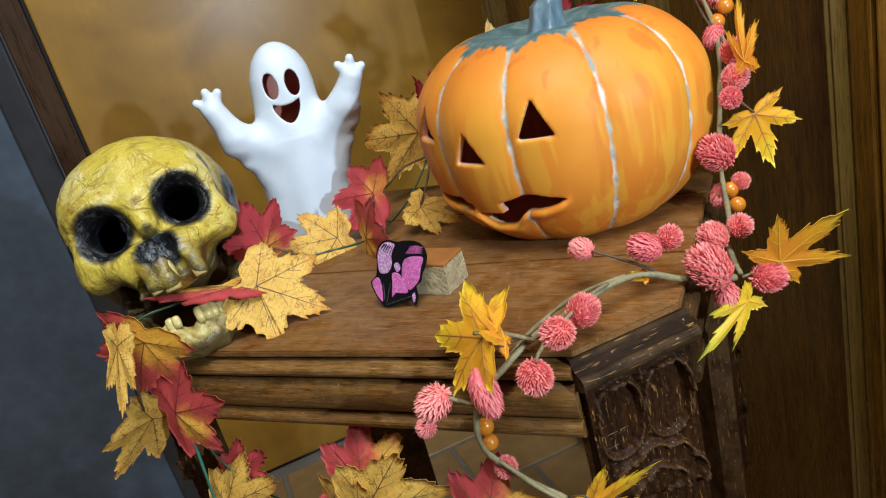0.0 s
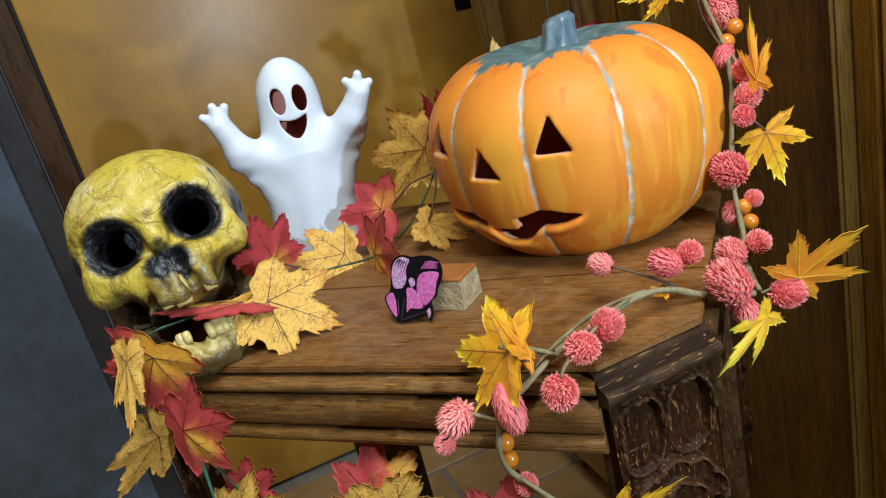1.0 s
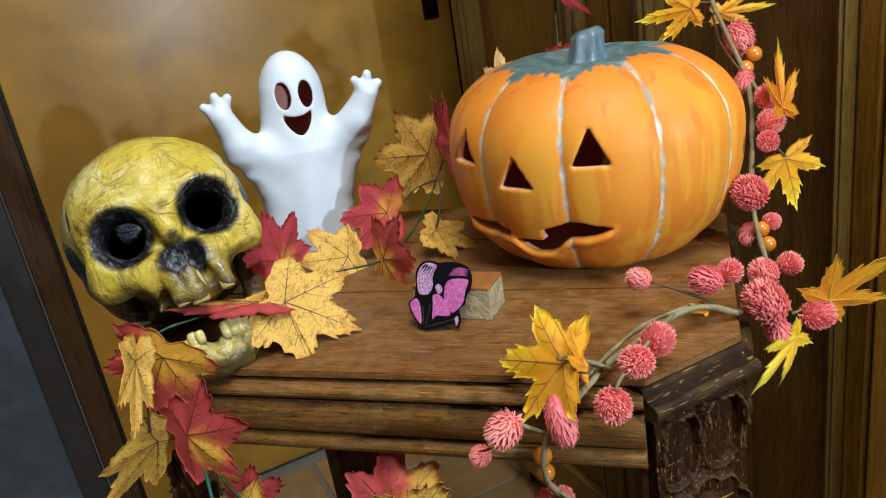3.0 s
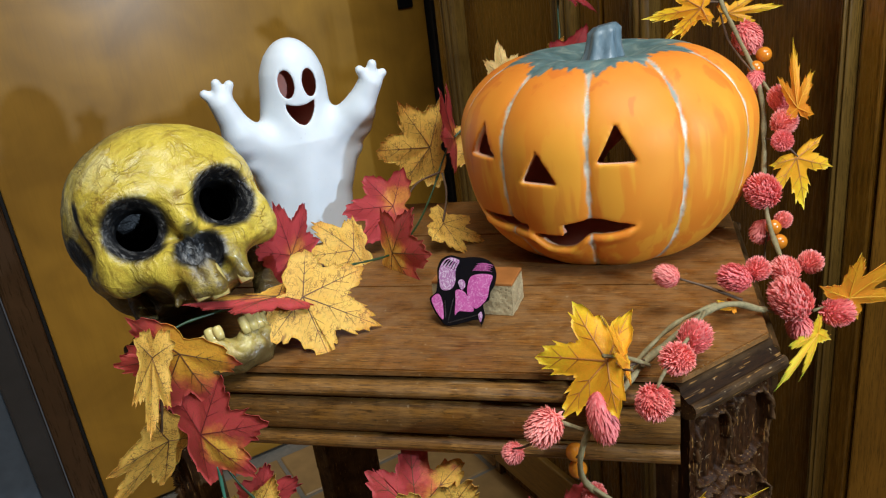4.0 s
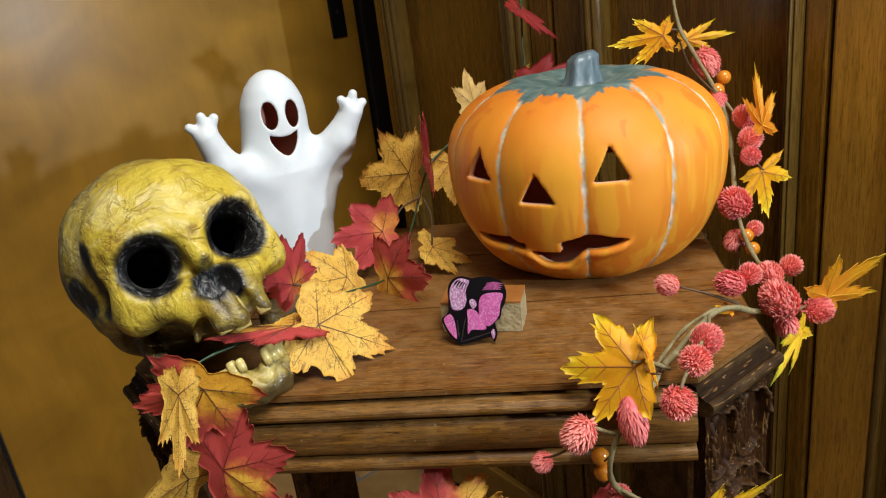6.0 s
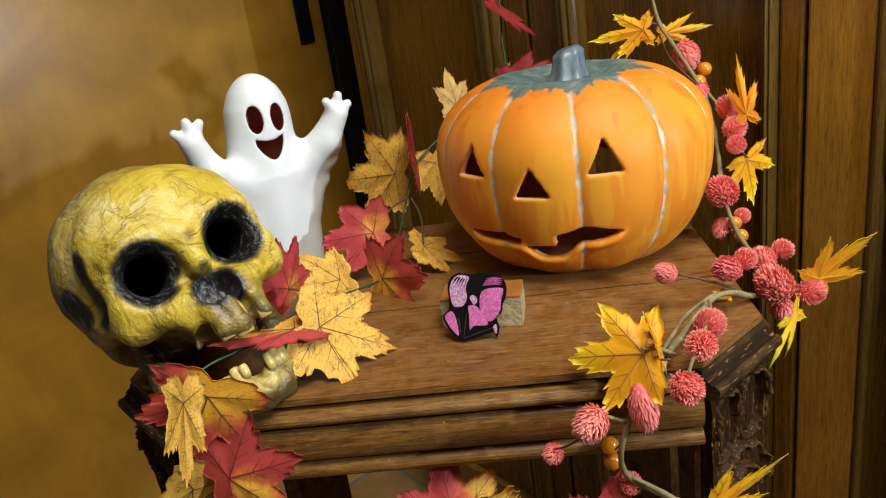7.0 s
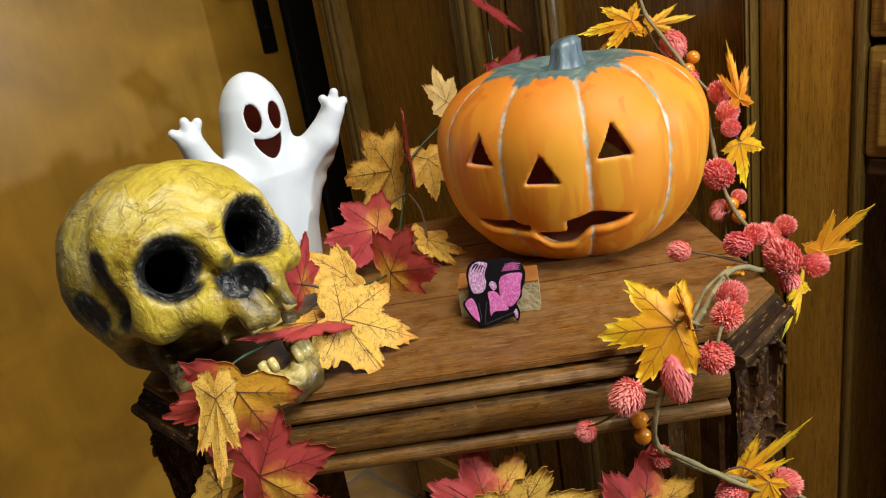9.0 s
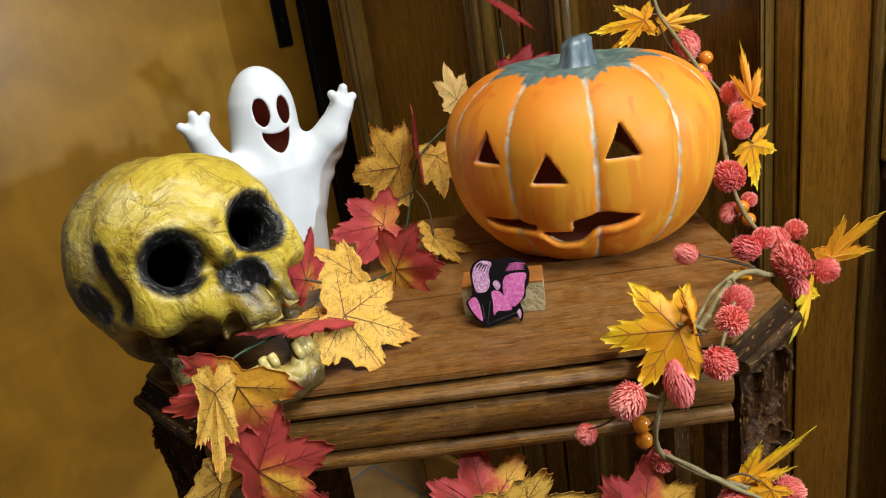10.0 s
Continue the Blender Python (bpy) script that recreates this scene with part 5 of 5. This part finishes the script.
# ---- the flower garland: down behind the pumpkin, round the table's corner and over its front ----
f2 = thing("flower_garland", "garland of pink globe flowers, orange berries and golden leaves", "garland")
MAIN = ((-0.092, 0.715, 0.900), (-0.087, 0.705, 0.854), (-0.075, 0.672, 0.822), (-0.064, 0.645, 0.795), (-0.060, 0.622, 0.772), (-0.061, 0.600, 0.747), (-0.063, 0.575, 0.712), (-0.061, 0.556, 0.690), (-0.057, 0.530, 0.676), (-0.056, 0.490, 0.676), (-0.047, 0.466, 0.663))
stem("stem", f2, MAIN, 0.0019, wrap_green, "olive paper-wrapped stem", 1.0, 0.12, 1)
stem("stem", f2, ((-0.050, 0.464, 0.662), (-0.080, 0.446, 0.672), (-0.098, 0.434, 0.682), (-0.112, 0.426, 0.684), (-0.130, 0.404, 0.683), (-0.146, 0.382, 0.680), (-0.158, 0.366, 0.677), (-0.170, 0.349, 0.670), (-0.186, 0.339, 0.655), (-0.195, 0.337, 0.633),
                  (-0.196, 0.340, 0.612), (-0.188, 0.345, 0.596), (-0.172, 0.346, 0.583), (-0.150, 0.346, 0.571), (-0.128, 0.346, 0.560), (-0.100, 0.348, 0.545), (-0.075, 0.352, 0.520)), 0.0022, wrap_green, "olive paper-wrapped stem", 0.8, 0.12, 2)
stem("stem", f2, ((-0.112, 0.428, 0.685), (-0.135, 0.402, 0.687), (-0.152, 0.380, 0.683), (-0.168, 0.358, 0.674), (-0.182, 0.342, 0.660)), 0.0015, wrap_green, "", 0.8, 0.12, 3)
stem("stem", f2, ((-0.190, 0.344, 0.600), (-0.170, 0.340, 0.588), (-0.148, 0.342, 0.570), (-0.122, 0.343, 0.553)), 0.0018, wrap_green, "", 0.8, 0.1, 4)
for pts, r in ((((-0.095, 0.436, 0.684), (-0.115, 0.438, 0.692), (-0.134, 0.440, 0.698)), 0.0011), (((-0.120, 0.412, 0.688), (-0.128, 0.382, 0.692), (-0.146, 0.352, 0.681), (-0.151, 0.346, 0.672)), 0.0012),
               (((-0.193, 0.337, 0.648), (-0.205, 0.330, 0.658)), 0.0014), (((-0.214, 0.326, 0.650), (-0.230, 0.338, 0.633), (-0.238, 0.345, 0.626)), 0.0009), (((-0.195, 0.338, 0.632), (-0.199, 0.345, 0.622)), 0.0009),
               (((-0.060, 0.600, 0.748), (-0.050, 0.590, 0.748), (-0.037, 0.590, 0.735)), 0.0010), (((-0.064, 0.645, 0.795), (-0.052, 0.622, 0.776), (-0.050, 0.590, 0.752)), 0.0014), (((-0.086, 0.704, 0.848), (-0.098, 0.695, 0.850), (-0.104, 0.690, 0.846)), 0.0010),
               (((-0.086, 0.704, 0.838), (-0.080, 0.680, 0.815), (-0.066, 0.640, 0.795)), 0.0011), (((-0.061, 0.562, 0.690), (-0.062, 0.566, 0.664), (-0.061, 0.565, 0.650)), 0.0010), (((-0.155, 0.362, 0.678), (-0.168, 0.350, 0.690), (-0.180, 0.336, 0.699)), 0.0013),
               (((-0.158, 0.364, 0.680), (-0.170, 0.345, 0.686), (-0.164, 0.336, 0.690)), 0.0010), (((-0.046, 0.464, 0.662), (-0.030, 0.468, 0.666), (-0.023, 0.469, 0.669)), 0.0012), (((-0.150, 0.345, 0.574), (-0.139, 0.343, 0.578), (-0.128, 0.343, 0.570)), 0.0008)):
    stem("twig", f2, pts, r, twig_brown if r < 0.0012 else wrap_green, "", 0.8, 0.1, int(r * 1e5))
for c, r, ax, lg, op in (
    ((-0.141, 0.444, 0.698), 0.0100, (-0.8, 0.2, 0.2), 1.15, 0.55), ((-0.098, 0.440, 0.698), 0.0118, (-0.8, -0.2, 0.3), 1.25, 0.5), ((-0.085, 0.447, 0.701), 0.0098, (0.5, 0, 0.8), 1.0, 0.7),
    ((-0.062, 0.476, 0.686), 0.0120, (-0.6, 0, 0.8), 1.1, 0.6), ((-0.062, 0.449, 0.676), 0.0165, (-0.5, -0.2, 0.8), 1.35, 0.45), ((-0.056, 0.454, 0.656), 0.0105, (0, -0.3, -0.9), 1.1, 0.6), ((-0.046, 0.482, 0.690), 0.0100, (0.6, 0, 0.8), 1.0, 0.7),
    ((-0.031, 0.466, 0.660), 0.0120, (0.9, 0, 0.1), 1.15, 0.75), ((-0.129, 0.380, 0.686), 0.0125, (0.5, 0.3, 0.7), 1.1, 0.5), ((-0.139, 0.360, 0.684), 0.0115, (-0.5, -0.6, 0.3), 1.1, 0.9),
    ((-0.153, 0.345, 0.664), 0.0130, (0.3, -0.6, -0.3), 1.0, 0.7), ((-0.182, 0.334, 0.662), 0.0115, (0.15, 0, -1), 1.95, 0.45), ((-0.214, 0.328, 0.656), 0.0130, (-0.5, -0.3, -0.5), 1.15, 0.7), ((-0.239, 0.349, 0.620), 0.0085, (-0.6, -0.2, -0.4), 1.0, 0.8),
    ((-0.064, 0.572, 0.712), 0.0165, (-0.5, -0.2, 0.6), 1.1, 0.65), ((-0.064, 0.572, 0.680), 0.0110, (-0.3, 0, -0.8), 1.25, 0.5), ((-0.050, 0.566, 0.690), 0.0085, (0.5, 0, 0.7), 1.0, 0.6),
    ((-0.048, 0.610, 0.777), 0.0120, (-0.3, 0, 0.8), 1.15, 0.6), ((-0.048, 0.592, 0.763), 0.0120, (0.5, -0.3, 0.5), 1.0, 0.9), ((-0.051, 0.577, 0.752), 0.0098, (-0.2, -0.6, 0.2), 1.0, 0.8),
    ((-0.066, 0.684, 0.819), 0.0155, (0.3, -0.2, -0.8), 1.2, 0.6), ((-0.064, 0.640, 0.788), 0.0100, (-0.3, 0, -0.8), 1.3, 0.6), ((-0.143, 0.346, 0.554), 0.0120, (-0.4, -0.3, 0), 1.2, 0.6), ((-0.106, 0.350, 0.554), 0.0120, (0.6, -0.3, -0.1), 1.1, 0.8),
    ((-0.190, 0.350, 0.590), 0.0090, (0.2, -0.4, 0.7), 1.0, 0.9),
):
    flower(f2, c, r * 0.84, ax, lg, int(abs(c[0]) * 1e4), op)
for c, r in (((-0.201, 0.357, 0.6165), 0.0062), ((-0.200, 0.356, 0.6045), 0.0060), ((-0.055, 0.658, 0.806), 0.0066), ((-0.062, 0.652, 0.796), 0.0066), ((-0.053, 0.558, 0.675), 0.0062), ((-0.057, 0.562, 0.686), 0.0060)):
    berry(f2, c, r)
for kind, c, t, s, kw in (
    ("gold", (-0.178, 0.342, 0.692), (-0.229, 0.379, 0.671), (-0.178, 0.381, 0.702), dict(seed=31, deep=1.0, stretch=1.0, curl=0.36, cup=0.36, face=(-0.31, -0.73, 0.60), reach=0.87)),
    ("orange", (-0.167, 0.346, 0.688), (-0.178, 0.331, 0.729), (-0.160, 0.339, 0.663), dict(seed=32, deep=1.3, stretch=0.42, curl=0.05)),
    ("orange", (-0.023, 0.469, 0.669), (0.014, 0.470, 0.701), (-0.030, 0.455, 0.702), dict(seed=33, deep=1.3, stretch=1.0, curl=0.0, reach=1.05)),
    ("green", (-0.043, 0.457, 0.648), (-0.075, 0.424, 0.622), (-0.071, 0.430, 0.645), dict(seed=34, deep=1.4, stretch=0.55, curl=0.05)),
    ("gold", (-0.037, 0.592, 0.733), (-0.026, 0.603, 0.685), (-0.056, 0.581, 0.722), dict(seed=35, deep=1.3, stretch=1.05, reach=1.0)),
    ("orange", (-0.040, 0.585, 0.775), (-0.044, 0.603, 0.824), (-0.052, 0.600, 0.800), dict(seed=36, deep=1.3, stretch=0.42)),
    ("gold", (-0.080, 0.706, 0.838), (-0.030, 0.709, 0.840), (-0.060, 0.709, 0.824), dict(seed=37, deep=1.3, stretch=0.45, curl=0.0)),
    ("gold", (-0.103, 0.690, 0.846), (-0.157, 0.710, 0.839), (-0.115, 0.690, 0.822), dict(seed=38, deep=1.35, stretch=0.62, curl=0.1)),
    ("orange", (-0.108, 0.694, 0.842), (-0.140, 0.708, 0.818), (-0.118, 0.690, 0.820), dict(seed=39, deep=1.3, stretch=0.5)),
    ("gold", (-0.138, 0.346, 0.566), (-0.091, 0.349, 0.604), (-0.118, 0.349, 0.595), dict(seed=40, deep=1.3, stretch=0.42, curl=0.0)),
    ("gold", (-0.120, 0.342, 0.563), (-0.138, 0.338, 0.535), (-0.100, 0.340, 0.552), dict(seed=41, deep=1.3, stretch=0.9)),
    ("orange", (-0.100, 0.434, 0.680), (-0.112, 0.438, 0.684), (-0.098, 0.426, 0.676), dict(seed=42, deep=1.2, stretch=0.8)),
):
    leaf(f2, kind, c, t, s, **kw)


# ---- cork block and enamel pin ----
def build_block():
    n = Nodes("cork", 0.8)
    v = n.coords()
    a = n.noise(v, 170, 5, 0.7)
    pits = n.node("ShaderNodeTexVoronoi", {"Vector": v, "Scale": 330.0}).outputs["Distance"]
    col = n.ramp(a, ((0.3, (0.30, 0.225, 0.105)), (0.7, (0.50, 0.400, 0.215))))
    col = n.mix(n.ramp(pits, ((0.10, 0.8), (0.22, 0.0))), col, (0.10, 0.065, 0.03))
    n.bump(n.mix(0.5, a, pits), 0.7, 0.0012)
    cork = n.done(col)
    wax = plain("block_top_veneer", (0.36, 0.135, 0.030), 0.35, 0, 60, 0.3, 0.2)
    m = pose(-0.2785, 0.4640, TOP, 0, 0, -6)
    b = thing("cork_block", "small cork-sided wooden block behind the pin", "block", m)
    bm = block(-0.031, 0.031, -0.0155, 0.0155, 0.0003, 0.0225, 0.0)
    for v in bm.verts:
        if v.co.z > 0.01:
            v.co.y += 0.002 if v.co.y < 0 else 0.0
    bmesh.ops.subdivide_edges(bm, edges=bm.edges[:], cuts=7, use_grid_fill=True)
    for v in bm.verts:
        v.co += noise.noise_vector(v.co * 160) * 0.0005
    part("cork_body", bm, cork, b)
    bm = block(-0.0312, 0.0312, -0.0137, 0.0157, 0.0226, 0.0250, 0.0006)
    part("veneer", bm, wax, b, "orange-brown varnished top")


build_block()


def outline_plate(points, thick, z):
    """A flat plate with a smooth outline; points run round it."""
    pts = [Vector(p) for p in points]
    n = len(pts)
    dense = []
    for i in range(n):
        p0, p1, p2, p3 = pts[i - 1], pts[i], pts[(i + 1) % n], pts[(i + 2) % n]
        for k in range(5):
            u = k / 5
            dense.append(0.5 * (2 * p1 + (p2 - p0) * u + (2 * p0 - 5 * p1 + 4 * p2 - p3) * u * u + (3 * p1 - p0 - 3 * p2 + p3) * u ** 3))
    bm = bmesh.new()
    f = bm.faces.new([bm.verts.new((p.x, p.y, z)) for p in dense])
    bm.normal_update()
    if f.normal.z < 0:
        f.normal_flip()
    r = bmesh.ops.extrude_face_region(bm, geom=[f])
    top = [v for v in r["geom"] if isinstance(v, bmesh.types.BMVert)]
    bmesh.ops.translate(bm, verts=top, vec=(0, 0, thick))
    bmesh.ops.recalc_face_normals(bm, faces=bm.faces[:])
    ts = set(top)
    bmesh.ops.bevel(bm, geom=[e for e in bm.edges if e.verts[0] in ts and e.verts[1] in ts], offset=0.0002, segments=2, affect="EDGES")
    return bm


def build_pin():
    black = plain("pin_black_enamel", (0.008, 0.007, 0.009), 0.22, 0.3, 200, 0.2, 0.02)
    n = Nodes("pin_pink_glitter", 0.30, 0.25, 0.4)
    v = n.coords()
    sp = n.node("ShaderNodeTexVoronoi", {"Vector": v, "Scale": 1600.0}).outputs["Color"]
    col = n.mix(n.ramp(sp, ((0.55, 0.0), (0.8, 0.55))), n.ramp(n.noise(v, 90, 3), ((0.3, (0.50, 0.075, 0.300)), (0.7, (0.70, 0.150, 0.430)))), (0.86, 0.46, 0.70))
    pink = n.done(col)
    n = Nodes("pin_pale_glitter", 0.3, 0.3, 0.4)
    sp = n.node("ShaderNodeTexVoronoi", {"Vector": n.coords(), "Scale": 1500.0}).outputs["Color"]
    pale = n.done(n.mix(n.ramp(sp, ((0.4, 0.0), (0.8, 1.0))), (0.50, 0.20, 0.42), (0.80, 0.62, 0.74)))
    steel = plain("pin_steel", (0.55, 0.55, 0.57), 0.25, 1.0, 200, 0.1, 0.05)
    m = Matrix.Translation((-0.2868, 0.4275, TOP + 0.0012)) @ pose(0, 0, 0, 0, 0, -2) @ pose(0, 0, 0, 62, 0, 0) @ pose(0, 0, 0, 0, 0, -4) @ Matrix.Scale(1.2, 4)
    p = thing("enamel_pin", "black and glittering pink enamel pin leaning on the block", "pin", m)
    at = lambda *pts: [((u - 345) / 326 * 0.0395 + 0.0008, (360 - w) / 335 * 0.0416) for u, w in pts]
    base = at((180, 240), (210, 205), (212, 150), (206, 90), (225, 43), (270, 22), (330, 30), (370, 24), (432, 24), (484, 46), (510, 95), (505, 150), (489, 185), (483, 225), (457, 250), (470, 300), (457, 345), (433, 322), (370, 342), (285, 364), (238, 332), (203, 290))
    part("plate", outline_plate(base, 0.0012, 0.0), black, p, "black metal plate")
    part("pale_dome", outline_plate(at((218, 95), (236, 52), (270, 33), (310, 40), (318, 52), (302, 95), (306, 150), (285, 188), (240, 192), (222, 150)), 0.0004, 0.0013), pale, p, "pale glitter field")
    part("pink_field", outline_plate(at((378, 128), (412, 106), (468, 101), (494, 112), (482, 160), (477, 210), (455, 246), (420, 270), (386, 236), (371, 190)), 0.0004, 0.0013), pink, p, "pink glitter field")
    part("pink_field", outline_plate(at((312, 192), (345, 188), (375, 214), (412, 272), (398, 288), (340, 290), (319, 308), (316, 240)), 0.0004, 0.0013), pink, p)
    part("pink_field", outline_plate(at((191, 240), (224, 214), (248, 250), (262, 332), (240, 322), (211, 285)), 0.0004, 0.0013), pink, p)
    part("pink_field", outline_plate(at((321, 150), (336, 136), (355, 146), (358, 170), (341, 185)), 0.0004, 0.0013), pale, p)
    part("pink_field", outline_plate(at((438, 296), (452, 282), (459, 305), (452, 332), (443, 318)), 0.0004, 0.0013), pale, p)
    for k in range(4):
        part("hair_line", outline_plate(at((386 + 6 * k, 92 - 12 * k), (425 + 8 * k, 66 - 6 * k), (488 + 2 * k, 88 - 10 * k), (430 + 8 * k, 74 - 7 * k)), 0.0002, 0.0013), pink, p)
    for k in range(5):
        part("black_line", outline_plate(at((234 + 15 * k, 78 + 4 * k), (250 + 13 * k, 48 + 4 * k), (268 + 10 * k, 42 + 4 * k), (254 + 12 * k, 56 + 4 * k)), 0.0003, 0.0017), black, p)
    for a, b in (((288, 336), (302, 242)), ((300, 346), (442, 297)), ((272, 320), (262, 250))):
        (a, b) = at(a, b)
        d = (Vector(b) - Vector(a)).normalized() * 0.0003
        o = Vector((-d.y, d.x))
        part("steel_line", outline_plate((Vector(a) - o, Vector(b) - o, Vector(b) + o, Vector(a) + o), 0.0002, 0.0013), steel, p)


build_pin()


# ---- floor, its tiles last ----
def build_floor():
    fl = tagged(room_part("floor", (-2.6, 1.16, -3.6, 1.78, FLOOR - 0.06, FLOOR - 0.004), grout), "floor of yellow-brown clay tiles with pale joints", "floor", kind="structure")
    w, d, gap = 0.250, 0.177, 0.010
    me = bpy.data.meshes.new("tile")
    bm = block(-w / 2 + gap / 2, w / 2 - gap / 2, -d / 2 + gap / 2, d / 2 - gap / 2, -0.006, 0, 0.0025, None, 1)
    bm.to_mesh(me)
    bm.free()
    me.materials.append(tile_clay)
    rnd = random.Random(2)
    rest = bmesh.new()
    for r in range(-27, 3):
        for c in range(-12, 5):
            x, y = 0.292 + w / 2 + c * w + (w / 2 if r % 2 else 0), 1.248 + d / 2 + r * d
            if not (-2.5 < x < 1.1 and -3.5 < y < 1.60):
                continue
            m = pose(x, y, FLOOR + rnd.uniform(-0.0008, 0.0008), rnd.uniform(-0.15, 0.15), rnd.uniform(-0.15, 0.15), rnd.uniform(-0.4, 0.4))
            if -0.9 < x < 1.0 and 0.2 < y:
                ob = new("tile", me)
                ob.matrix_world = ROOM @ m
                ob.parent = fl
                ob.matrix_parent_inverse = fl.matrix_world.inverted()
            else:
                rest.from_mesh(me)
                rest.verts.ensure_lookup_table()
                bmesh.ops.transform(rest, matrix=m, verts=rest.verts[-len(me.vertices):])
    far = part("far_tiles", rest, tile_clay, None)
    far.matrix_world = ROOM
    far.parent = fl
    far.matrix_parent_inverse = fl.matrix_world.inverted()
    tagged(far, kind="stuff")


build_floor()
